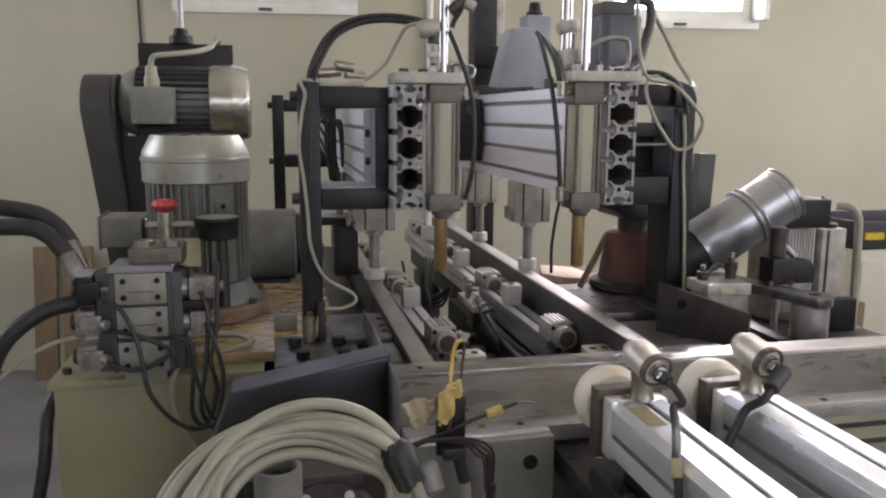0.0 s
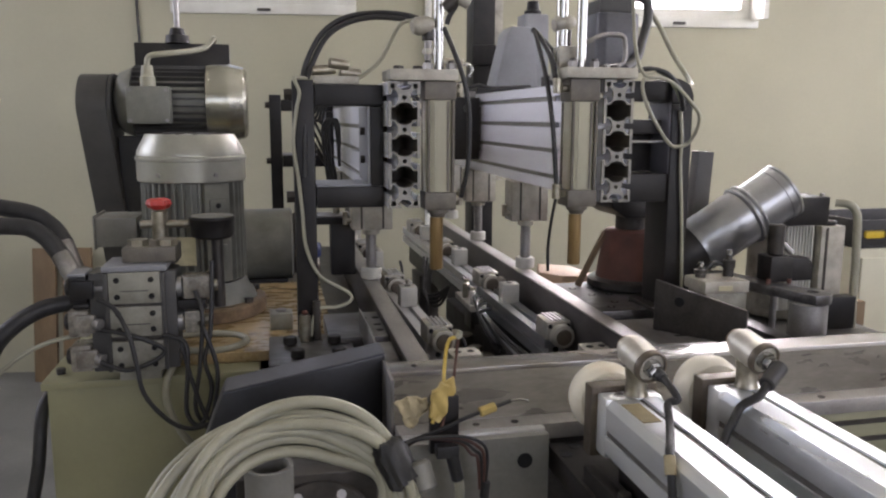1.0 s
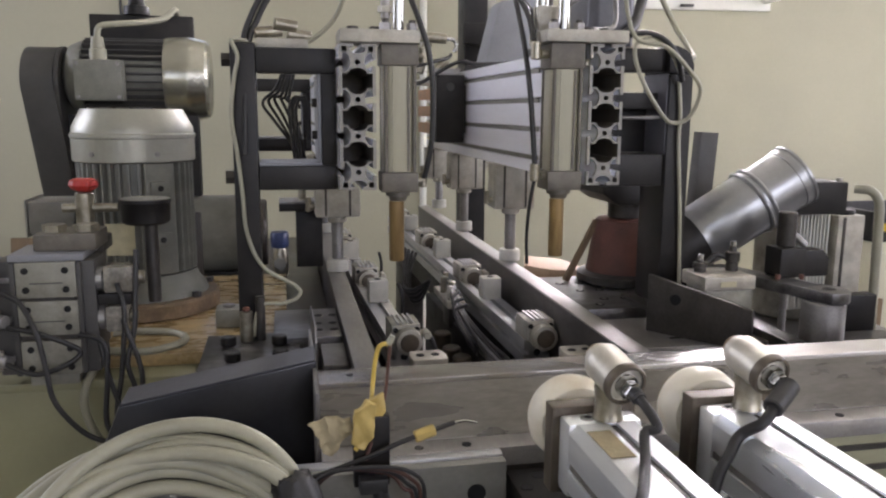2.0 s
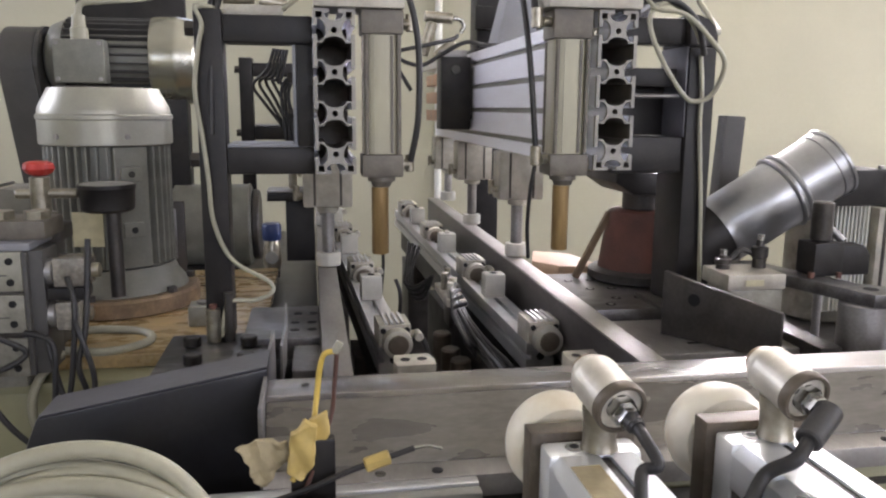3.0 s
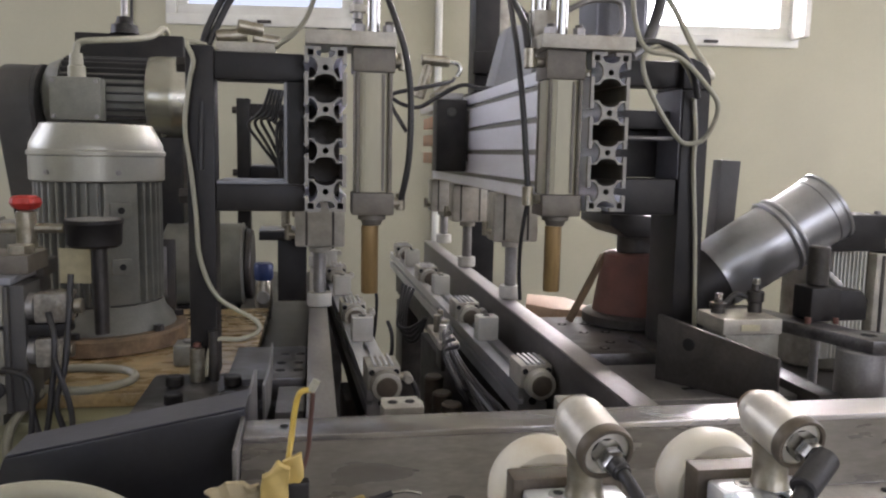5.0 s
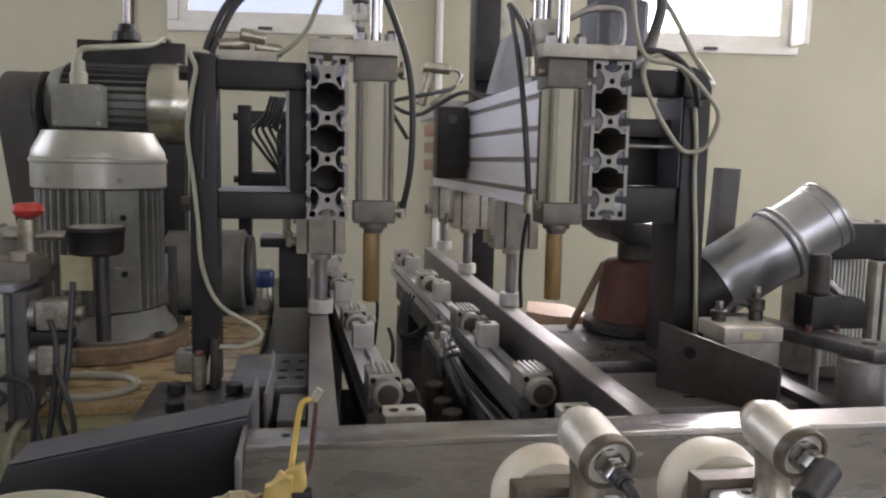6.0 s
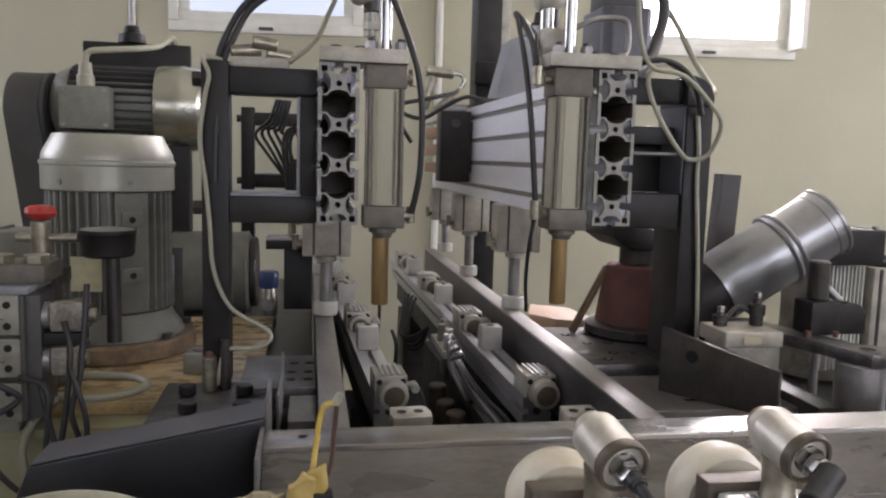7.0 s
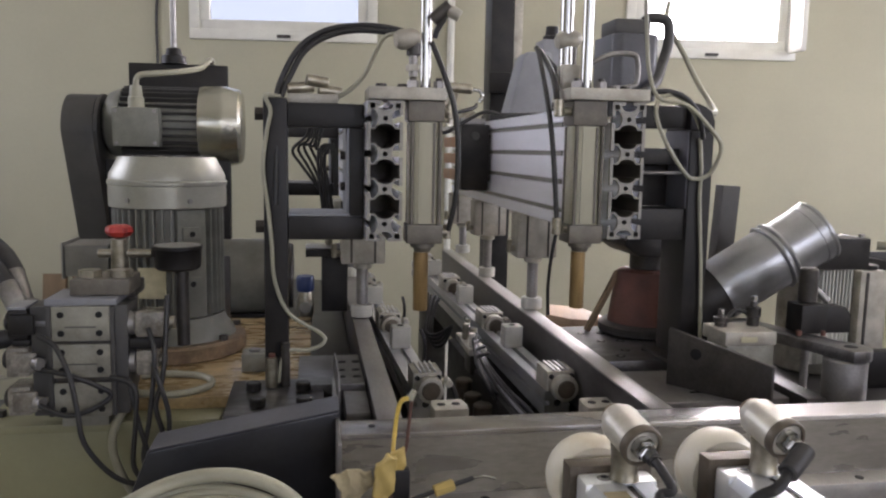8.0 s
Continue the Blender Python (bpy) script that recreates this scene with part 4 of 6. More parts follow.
part("backing", box(nb(), -0.205, -0.083, 1.2085, 1.2645, 0.8355, 0.9855, 0.002), "guard", vs, "oily black valve carrier")
part("spacer", box(nb(), -0.172, -0.108, 1.203, 1.262, 0.9352, 0.9388, 0.0005), "steel_dark", vs)
part("spacer", box(nb(), -0.172, -0.108, 1.203, 1.262, 0.8822, 0.8888, 0.0005), "steel_dark", vs)
part("manifold", box(nb(), -0.17, -0.11, 1.205, 1.30, 0.8205, 0.8348, 0.002), "valve", vs)
# Dark plates add the shade on either side of the valve bodies.
part("shade_plate", box(nb(), -0.1037, -0.0985, 1.20, 1.262, 0.836, 0.985, 0.001), "guard", vs, "dark plate added for shade beside the valve bodies")
part("shade_plate", box(nb(), -0.184, -0.1775, 1.20, 1.262, 0.836, 0.985, 0.001), "guard", vs, "dark plate added for shade beside the valve bodies")
for z, ext in ((0.962, 0.0), (0.911, 0.004), (0.858, 0.004)):
    c = part("solenoid", rod(nb(), (-0.1845, 1.225, z), (-0.206, 1.225, z), 0.017, 22, 0.002), "steel", vs)
    part("coil", box(nb(), -0.232 - ext, -0.2065, 1.203, 1.248, z - 0.020, z + 0.020, 0.004), "black" if z > 0.95 else "plug", vs, "greasy clear plug housing")
    part("ring_nut", rod(nb(), (-0.2325 - ext, 1.225, z), (-0.240 - ext, 1.225, z), 0.013, 14, 0.002), "steel_dark", vs)
    part("connector", box(nb(), -0.226, -0.196, 1.192, 1.2025, z - 0.012, z + 0.015, 0.003), "black" if z > 0.95 else "plug", vs)
for z, ext in ((0.958, 0.012), (0.905, 0.0)):
    c = part("solenoid", rod(nb(), (-0.098, 1.225, z), (-0.074, 1.225, z), 0.016, 22, 0.002), "steel", vs)
    part("coil", box(nb(), -0.0735, -0.046 + ext, 1.206, 1.246, z - 0.017, z + 0.018, 0.004), "plug", vs, "greasy clear plug housing")
    part("ring_nut", rod(nb(), (-0.0455 + ext, 1.225, z), (-0.036 + ext, 1.225, z), 0.009, 12, 0.001), "brass", vs)
for z in (0.911, 0.858):
    part("plug_nut", rod(nb(), (-0.196, 1.1915, z + 0.002), (-0.187, 1.186, z + 0.002), 0.0085, 14, 0.001), "steel", vs, "knurled steel plug nut")
for z in (0.9585, 0.908):
    part("label_strip", box(nb(), -0.160, -0.121, 1.1990, 1.1999, z - 0.0007, z + 0.0007), "guard", vs, "thin dark printed line")
part("coil_lid", box(nb(), -0.231, -0.207, 1.200, 1.250, 0.9825, 0.9865, 0.001), "bluegrey", vs, "blue-grey coil lid")
part("dark_coil", box(nb(), -0.0825, -0.040, 1.210, 1.25, 0.924, 0.9395, 0.003), "black", vs, "black coil cover")
part("dark_coil", box(nb(), -0.228, -0.2055, 1.206, 1.25, 0.932, 0.941, 0.003), "black", vs, "black coil cover")
part("top_bar", box(nb(), -0.186, -0.095, 1.204, 1.29, 0.9862, 0.995, 0.002), "bluegrey", vs, "blue-grey top plate")
tbk = part("top_block", box(nb(), -0.160, -0.083, 1.225, 1.30, 0.9955, 1.018, 0.003), "cap_dark", vs)
for x in (-0.139, -0.098):
    part("hex_plug", hexnut(nb(), (x, 1.25, 1.0182), (x, 1.25, 1.028), 0.0155), "brass", tbk)
part("tee", rod(nb(), (-0.118, 1.33, 0.996), (-0.118, 1.33, 1.062), 0.0125, 16, 0.001), "brass", vs, "brass needle valve body")
part("tee_cross", rod(nb(), (-0.148, 1.33, 1.040), (-0.072, 1.33, 1.040), 0.0065, 14, 0.001), "brass", vs)
part("tee_nut", hexnut(nb(), (-0.118, 1.33, 1.0), (-0.118, 1.33, 1.016), 0.019), "brass", vs)
part("tee_base", box(nb(), -0.15, -0.09, 1.301, 1.36, 0.98, 1.0, 0.003), "steel_dark", vs)
part("post", box(nb(), -0.14, -0.10, 1.305, 1.355, 0.8385, 0.9795, 0.002), "steel_dark", vs)
kn = nb()
lathe(kn, [(0, 0.007), (0.2, 0.015), (0.5, 0.0185), (0.85, 0.017), (1, 0.012)], (-0.118, 1.33, 1.063), (-0.118, 1.33, 1.082), 36)
for v in kn.verts:
    a = math.atan2(v.co.y - 1.33, v.co.x + 0.118)
    k = 1 + 0.10 * math.cos(6 * a)
    v.co.x, v.co.y = -0.118 + (v.co.x + 0.118) * k, 1.33 + (v.co.y - 1.33) * k
part("hand_knob", kn, "red", vs, "red plastic hand knob")
gg = part("gauge", lathe(nb(), [(0, 0.029), (0.1, 0.0335), (0.82, 0.0350), (0.86, 0.0362), (1, 0.0362), (1.001, 0.0335), (0.93, 0.033)], (-0.036, 1.33, 1.016), (-0.036, 1.33, 1.052), 44), "black", vs, "black round pressure gauge facing up")
part("glass", rod(nb(), (-0.036, 1.33, 1.0515), (-0.036, 1.33, 1.0528), 0.0332, 36, 0.0005), "fit", gg)
part("stem", rod(nb(), (-0.03, 1.33, 0.90), (-0.03, 1.33, 1.0155), 0.0095, 14), "steel_dark", vs)

# hydraulic hoses and wires of the power unit
cable("hydraulic_hose", [(-0.62, 1.42, 1.05), (-0.45, 1.38, 1.072), (-0.329, 1.35, 1.064), (-0.285, 1.34, 1.042), (-0.259, 1.32, 1.012)], 0.0135, "rubber", "thick black hydraulic hose curving to the valves", "hose", 14)
cable("hydraulic_hose", [(-0.60, 1.36, 1.0), (-0.45, 1.33, 1.035), (-0.33, 1.30, 1.046), (-0.285, 1.29, 1.034), (-0.256, 1.28, 1.0)], 0.0135, "rubber", "thick black hydraulic hose beside another", "hose", 14)
for p0, p1, q in (((-0.262, 1.32, 1.016), (-0.243, 1.30, 0.972), 0.0145), ((-0.258, 1.28, 1.004), (-0.236, 1.265, 0.968), 0.0145)):
    hf = thing("hose_fitting", "bright crimped steel hose fitting", "hose fitting", p1, "hose fittings")
    part("ferrule", rod(nb(), p0, p1, q, 18, 0.002), "steel", hf)
    part("nut", hexnut(nb(), p1, Vector(p1) + Vector((0.022, -0.012, -0.006)), 0.013), "steel", hf)
cable("hydraulic_hose", [(-0.235, 1.26, 0.933), (-0.281, 1.25, 0.926), (-0.322, 1.24, 0.902), (-0.352, 1.235, 0.866), (-0.375, 1.24, 0.80), (-0.385, 1.25, 0.70), (-0.39, 1.26, 0.5), (-0.37, 1.28, 0.25), (-0.33, 1.33, 0.08)], 0.013, "rubber", "thick black hydraulic hose hanging beside the tank", "hose", 14)
cable("hydraulic_hose", [(-0.325, 1.29, 0.40), (-0.33, 1.26, 0.55), (-0.305, 1.25, 0.68), (-0.30, 1.28, 0.76), (-0.285, 1.33, 0.78)], 0.010, "rubber", "black hose looping beside the tank", "hose", 12)
cable("thin_hose", [(-0.232, 1.24, 0.885), (-0.28, 1.235, 0.875), (-0.33, 1.23, 0.845), (-0.37, 1.24, 0.79), (-0.40, 1.28, 0.6)], 0.0035, "cable", "thin pale tube hanging from the valves", "hose")
cable("valve_wire", [(-0.19, 1.19, 0.95), (-0.165, 1.175, 0.938), (-0.145, 1.16, 0.903), (-0.136, 1.155, 0.86), (-0.127, 1.15, 0.816), (-0.097, 1.15, 0.775), (-0.066, 1.155, 0.757), (-0.03, 1.17, 0.76)], 0.0034, "rubber", "thin black wire hanging from the valve stack")
cable("valve_wire", [(-0.103, 1.19, 0.892), (-0.071, 1.18, 0.881), (-0.069, 1.175, 0.837), (-0.072, 1.17, 0.775), (-0.052, 1.17, 0.757), (-0.036, 1.18, 0.808), (-0.044, 1.18, 0.853), (-0.034, 1.185, 0.90), (-0.029, 1.20, 1.0)], 0.0034, "rubber", "thin black wire looping below the valves")
cable("valve_wire", [(-0.079, 1.185, 0.89), (-0.062, 1.175, 0.819), (-0.04, 1.17, 0.763), (-0.026, 1.175, 0.834), (-0.043, 1.18, 0.90), (-0.05, 1.20, 0.905)], 0.0034, "rubber", "thin black wire looping below the valves")
cable("valve_wire", [(-0.055, 1.20, 0.955), (-0.045, 1.185, 0.92), (-0.052, 1.18, 0.84), (-0.06, 1.175, 0.78), (-0.04, 1.18, 0.745), (-0.02, 1.19, 0.77), (0.0, 1.205, 0.80)], 0.0034, "rubber", "thin black wire looping beside the tank")
cable("valve_wire", [(-0.19, 1.19, 0.905), (-0.15, 1.175, 0.90), (-0.115, 1.175, 0.885), (-0.10, 1.18, 0.87), (-0.12, 1.175, 0.855), (-0.155, 1.175, 0.846), (-0.195, 1.185, 0.86)], 0.0034, "rubber", "thin black wire crossing the valve bodies")
cable("pale_cable", [(-0.10, 1.27, 0.846), (-0.04, 1.262, 0.843), (0.0, 1.285, 0.843), (0.012, 1.32, 0.843), (-0.01, 1.355, 0.843), (-0.06, 1.37, 0.843), (-0.10, 1.365, 0.843)], 0.0055, "cable", "pale cable loop lying on the oily lid")
cable("pale_cable", [(-0.085, 1.255, 0.846), (-0.10, 1.21, 0.825), (-0.104, 1.195, 0.79), (-0.085, 1.19, 0.74), (-0.06, 1.20, 0.70)], 0.0055, "cable", "pale cable hanging over the tank edge")
sb = thing("small_terminal", "small grey metal terminal block on the lid", "terminal block", (0.07, 1.40, 0.84))
part("block", box(nb(), 0.050, 0.090, 1.38, 1.42, 0.8385, 0.869, 0.003), "valve", sb)
part("cap", rod(nb(), (0.07, 1.40, 0.8692), (0.07, 1.40, 0.873), 0.010, 16, 0.001), "steel", sb)

# ---- the saw motor with its belt guard, behind ----
sm = thing("saw_motor", "grey horizontal saw motor with a dark belt guard", "motor", (-0.15, 2.0, 0.82))
gd = nb()
outl = []
for i in range(17):
    a = math.radians(180 * i / 16)
    outl.append((1.995 + 0.085 * math.cos(a), 1.228 + 0.082 * math.sin(a)))
outl += [(1.945, 0.83), (2.045, 0.83)]
prism(gd, [(y, z) for y, z in outl], "x", -0.366, -0.300, 0.006)
for v in gd.verts:
    v.co.x += max(0.0, 1.228 - v.co.z) * 0.10
guard = part("belt_guard", gd, "guard", sm, "dark grey sheet metal belt guard")
o2 = [(1.995 + (y - 1.995) * 1.03, 1.228 + (z - 1.228) * 1.02) for y, z in outl[:17]] + [(1.94, 1.10), (2.05, 1.10)]
part("rim", prism(nb(), o2, "x", -0.2995, -0.291, 0.002), "guard", guard)
part("end_bell", lathe(nb(), [(0, 0.05), (0.3, 0.07), (1, 0.082)], (-0.2905, 1.995, 1.245), (-0.25, 1.995, 1.245), 40), "motor", sm)
part("stator", rod(nb(), (-0.2495, 1.995, 1.245), (-0.085, 1.995, 1.245), 0.074, 40), "motor", sm)
fin2 = finish(box(nb(), -0.248, -0.086, -0.0015, 0.0015, 0.070, 0.086, 0.0005))
fin2.materials.append(M["guard"])
for k in range(30):
    f = new("fin", fin2)
    f.parent = sm
    f.matrix_parent_inverse = ORIGIN[sm.name].inverted()
    f.matrix_basis = pose(0, 1.995, 1.245, k * 12, 0, 0)
part("fan_cover", lathe(nb(), [(0, 0.089), (0.12, 0.091), (0.5, 0.091), (0.55, 0.0925), (0.6, 0.091), (0.93, 0.084), (1, 0.076)], (-0.0845, 1.995, 1.245), (0.006, 1.995, 1.245), 48), "cowl", sm, "polished fan cover")
jb = part("junction_box", box(nb(), -0.252, -0.158, 1.872, 1.915, 1.196, 1.279, 0.005), "motor", sm, "square grey junction box")
for x, z in ((-0.244, 1.204), (-0.166, 1.204), (-0.244, 1.271), (-0.166, 1.271)):
    part("screw", rod(nb(), (x, 1.869, z), (x, 1.8725, z), 0.004, 10), "steel", jb)
part("gland", lathe(nb(), [(0, 0.017), (0.45, 0.017), (0.5, 0.014), (1, 0.012)], (-0.206, 1.895, 1.279), (-0.206, 1.895, 1.325), 12), "cable", jb, "cream cable gland")
part("back_plate", box(nb(), -0.262, -0.036, 2.09, 2.11, 0.83, 1.392, 0.003), "black", sm, "black back plate")
part("lower_plate", box(nb(), -0.285, -0.02, 1.945, 1.985, 0.826, 1.168, 0.003), "black", sm)
part("top_nut", lathe(nb(), [(0, 0.03), (0.5, 0.028), (0.55, 0.02), (0.95, 0.016), (1, 0.01)], (-0.16, 2.10, 1.392), (-0.16, 2.10, 1.43), 20), "black", sm)
part("screw_spindle", rod(nb(), (-0.16, 2.10, 1.43), (-0.16, 2.10, 1.75), 0.007, 14), "steel", sm)
part("base", box(nb(), -0.36, 0.02, 1.93, 2.12, 0.80, 0.8255, 0.003), "black", sm)
part("stand", box(nb(), -0.34, 0.0, 1.95, 2.1, 0.0, 0.7995, 0.004), "steel_dark", sm)
cable("motor_cable", [(-0.206, 1.895, 1.32), (-0.20, 1.895, 1.345), (-0.165, 1.90, 1.352), (-0.12, 1.93, 1.360), (-0.085, 1.99, 1.375), (-0.07, 2.05, 1.40), (-0.075, 2.12, 1.385), (-0.09, 2.13, 1.3)], 0.0065, "cable", "cream cable from the motor's gland")
# lower cross motor
lm = thing("cross_motor", "dark grey round motor with a bright top edge", "motor", (0.05, 1.95, 0.82))
part("drum", lathe(nb(), [(0, 0.07), (0.05, 0.086), (0.93, 0.086), (0.97, 0.088), (1, 0.08)], (-0.06, 1.95, 0.905), (0.105, 1.95, 0.905), 48), "motor", lm)
part("end_disc", rod(nb(), (0.1055, 1.95, 0.905), (0.12, 1.95, 0.905), 0.075, 40, 0.003), "steel_dark", lm)
part("cradle", box(nb(), -0.04, 0.09, 1.90, 2.0, 0.80, 0.825, 0.003), "black", lm)
part("stand", box(nb(), 0.035, 0.16, 1.87, 2.03, 0.55, 0.7995, 0.003), "steel_dark", lm)
# drilled steel angle beside the post
an = thing("drilled_angle", "dark steel bracket plate with drilled holes", "bracket", (-0.03, 1.7, 0.84))
part("plate", box(nb(), -0.055, 0.002, 1.70, 1.71, 0.8385, 0.985, 0.002), "steel_dark", an)
part("bright_face", box(nb(), -0.045, -0.012, 1.696, 1.6995, 0.88, 0.972, 0.001), "steel", an)
for z in (0.960, 0.930, 0.898):
    part("slot", box(nb(), -0.040, -0.026, 1.6945, 1.6965, z - 0.003, z + 0.004), "hole", an)
# air regulator between frame and rail
ar = thing("air_regulator", "small air regulator with a blue cap and brass body", "regulator", (0.148, 1.85, 0.805))
part("cap", lathe(nb(), [(0, 0.017), (0.1, 0.019), (0.85, 0.020), (1, 0.017)], (0.148, 1.84, 0.888), (0.148, 1.84, 0.922), 24), "blue", ar, "dark blue plastic cap")
part("body", lathe(nb(), [(0, 0.014), (0.2, 0.018), (0.7, 0.018), (1, 0.014)], (0.148, 1.84, 0.825), (0.148, 1.84, 0.8875), 22), "brass", ar)
part("gauge", rod(nb(), (0.148, 1.816, 0.855), (0.148, 1.8215, 0.855), 0.013, 20, 0.001), "fit", ar)
part("bracket", box(nb(), 0.134, 0.162, 1.858, 1.864, 0.8045, 0.90, 0.001), "steel_dark", ar)
# black bracket with pneumatic block behind the first stand
pb = thing("valve_bracket", "black steel bracket carrying a small valve", "bracket", (0.2, 1.72, 0.9))
part("shelf", box(nb(), 0.150, 0.236, 1.68, 1.76, 0.985, 1.0, 0.002), "black", pb)
part("upright", box(nb(), 0.182, 0.234, 1.70, 1.75, 0.8705, 0.9845, 0.002), "black", pb)
part("top_plate", box(nb(), 0.15, 0.225, 1.682, 1.757, 1.0005, 1.004, 0.001), "steel", pb)
part("elbow", rod(nb(), (0.196, 1.72, 1.0045), (0.196, 1.72, 1.04), 0.008, 14, 0.001), "brass", pb)

# ---- black belt cover and cable coil ----
cv = thing("belt_cover", "black sheet metal belt cover with a sloping top", "cover", (0.09, 0.94, 0.7))
bm = nb()
prism(bm, [(-0.055, 0.70), (-0.028, 0.825), (0.0, 0.896), (0.19, 0.931), (0.19, 0.70)], "y", 0.905, 0.955, 0.003)
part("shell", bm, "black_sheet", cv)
# Slate layer gives the black cover's lit top its lighter colour.
part("lit_top", prism(nb(), [(0.0015, 0.8966), (0.1895, 0.9313), (0.1895, 0.9322), (0.0015, 0.8975)], "y", 0.9065, 0.955), "slate", cv, "lit sloping top, coloured lighter grey")
part("hanger", box(nb(), 0.02, 0.16, 0.956, 1.02, 0.72, 0.80, 0.003), "black", cv)

cc = thing("cable_coil", "coil of cream cable bound with dark tape", "cable coil", (0.08, 0.66, 0.85))
rnd = random.Random(4)
C = Vector((0.074, 0.664, 0.857))
U, V = Vector((1, 0, 0)), Vector((0.0, 0.60, 0.80))
N = U.cross(V)
for k in range(10):
    R = 0.112 - 0.0045 * k
    pts = []
    ph = rnd.uniform(0, 6.28)
    off = U * rnd.uniform(-0.010, 0.010) + V * rnd.uniform(-0.012, 0.006) + N * (0.006 * (k % 4) - 0.009)
    n = 24
    for i in range(n + 1):
        a = 2 * math.pi * i / n
        r = R * (1 + 0.05 * math.sin(2 * a + ph))
        near = math.exp(-((a - 0.42) / 0.45) ** 2)
        r = r * (1 - 0.55 * near) + 0.100 * 0.55 * near
        pts.append(C + off * (1 - 0.5 * near) + U * (r * 1.06 * math.cos(a)) + V * (r * 0.98 * math.sin(a)) + N * (0.008 * math.sin(a + ph)))
    part("cable_turn", hose(nb(), pts, 0.0057, 10, 4), "cable", cc)
tp = nb()
aa = math.radians(24)
pc = C + U * (0.106 * math.cos(aa)) + V * (0.100 * math.sin(aa)) + Vector((0, -0.004, 0.004))
lathe(tp, [(0, 0.013), (0.08, 0.0175), (0.3, 0.019), (0.6, 0.0175), (0.92, 0.019), (1, 0.014)], pc + Vector((-0.012, 0.012, 0.020)), pc + Vector((0.010, -0.012, -0.020)), 24)
rt = random.Random(9)
bmesh.ops.subdivide_edges(tp, edges=tp.edges, cuts=1, use_grid_fill=True)
for v in tp.verts:
    q = v.co - pc
    v.co = pc + q * (0.88 + 0.05 * math.sin(q.z * 900) + rt.uniform(-0.03, 0.03))
part("tape_wrap", tp, "rubber", cc, "black tape wrapped round the turns")
part("tape_wrap", rod(nb(), pc + Vector((0.018, -0.006, 0.004)), pc + Vector((0.024, -0.016, -0.022)), 0.011, 20, 0.003), "fit", cc, "grey plastic strip round the turns")
pp = thing("pipe_stub", "grey plastic pipe stub with a flange", "pipe", (0.05, 0.71, 0.75))
part("tube", pipe(nb(), (0.053, 0.725, 0.885), (0.053, 0.725, 0.74), 0.023, 0.004, 36), "fit", pp)
part("bore", rod(nb(), (0.053, 0.725, 0.855), (0.053, 0.725, 0.857), 0.0188, 24), "hole", pp)
fl = part("flange", lathe(nb(), [(0, 0.055), (0.7, 0.055), (1, 0.048)], (0.10, 0.74, 0.80), (0.10, 0.722, 0.812), 40), "steel_dark", pp)
for a in range(0, 360, 60):
    c = Vector((0.10 + 0.042 * math.cos(math.radians(a)), 0.724, 0.812 + 0.042 * math.sin(math.radians(a))))
    part("bolt", rod(nb(), c, c + Vector((0, -0.006, 0.003)), 0.005, 8), "steel", fl)
part("support", box(nb(), 0.02, 0.16, 0.75, 0.80, 0.30, 0.86, 0.003), "steel_dark", pp)
part("foot", box(nb(), 0.0, 0.18, 0.72, 0.83, 0.0, 0.2995, 0.004), "black", pp)

# ---- taped loose wires on the drive plate ----
lw = thing("taped_wires", "loose wire ends with yellow tape and a connector", "wires", (0.22, 0.74, 0.87))
part("clip_block", box(nb(), 0.213, 0.243, 0.742, 0.752, 0.873, 0.934, 0.002), "black", lw, "small black block")
t1 = nb()
prism(t1, [(0.211, 0.915), (0.214, 0.942), (0.224, 0.951), (0.231, 0.947), (0.229, 0.921), (0.221, 0.909)], "y", 0.733, 0.741, 0.002)
crumple(t1, 0.0013, 1)
part("tape_flag", t1, "tape", lw, "folded yellow tape flag")
t2 = nb()
prism(t2, [(0.222, 0.93), (0.226, 0.948), (0.238, 0.954), (0.240, 0.938), (0.232, 0.926)], "y", 0.7425, 0.7475, 0.0015)
crumple(t2, 0.0006, 2)
part("tape_flag", t2, "tape", lw, "folded yellow tape flag")
t3 = nb()
prism(t3, [(0.177, 0.929), (0.186, 0.930), (0.190, 0.934), (0.211, 0.931), (0.214, 0.920), (0.204, 0.911), (0.197, 0.899), (0.188, 0.903), (0.185, 0.916)], "y", 0.748, 0.7525, 0.0015)
crumple(t3, 0.0016, 3)
part("tape_flag", t3, "cloth", lw, "crumpled beige masking tape")
part("wire", hose(nb(), [(0.214, 0.738, 0.908), (0.226, 0.745, 0.93), (0.231, 0.76, 0.955), (0.2335, 0.762, 0.975), (0.237, 0.76, 0.988), (0.245, 0.76, 0.990)], 0.0020, 8), "wire_yellow", lw, "yellow wire")
part("wire", hose(nb(), [(0.222, 0.735, 0.90), (0.240, 0.76, 0.94), (0.2435, 0.761, 0.965), (0.2455, 0.76, 0.989)], 0.0016, 8), "wire_red", lw, "brown wire")
part("wire_end", rod(nb(), (0.244, 0.76, 0.989), (0.248, 0.76, 0.9965), 0.0028, 10), "cable", lw)
part("wire", hose(nb(), [(0.18, 0.74, 0.887), (0.221, 0.735, 0.902), (0.251, 0.732, 0.915), (0.275, 0.735, 0.921), (0.296, 0.738, 0.926)], 0.0020, 8), "rubber", lw, "dark wire")
part("tape_wrap", rod(nb(), (0.262, 0.733, 0.918), (0.279, 0.735, 0.9225), 0.0052, 7, 0.001), "tape", lw, "yellow tape wrap")
part("bare_end", hose(nb(), [(0.296, 0.738, 0.926), (0.305, 0.738, 0.927), (0.315, 0.738, 0.9245)], 0.0013, 6), "chrome", lw)
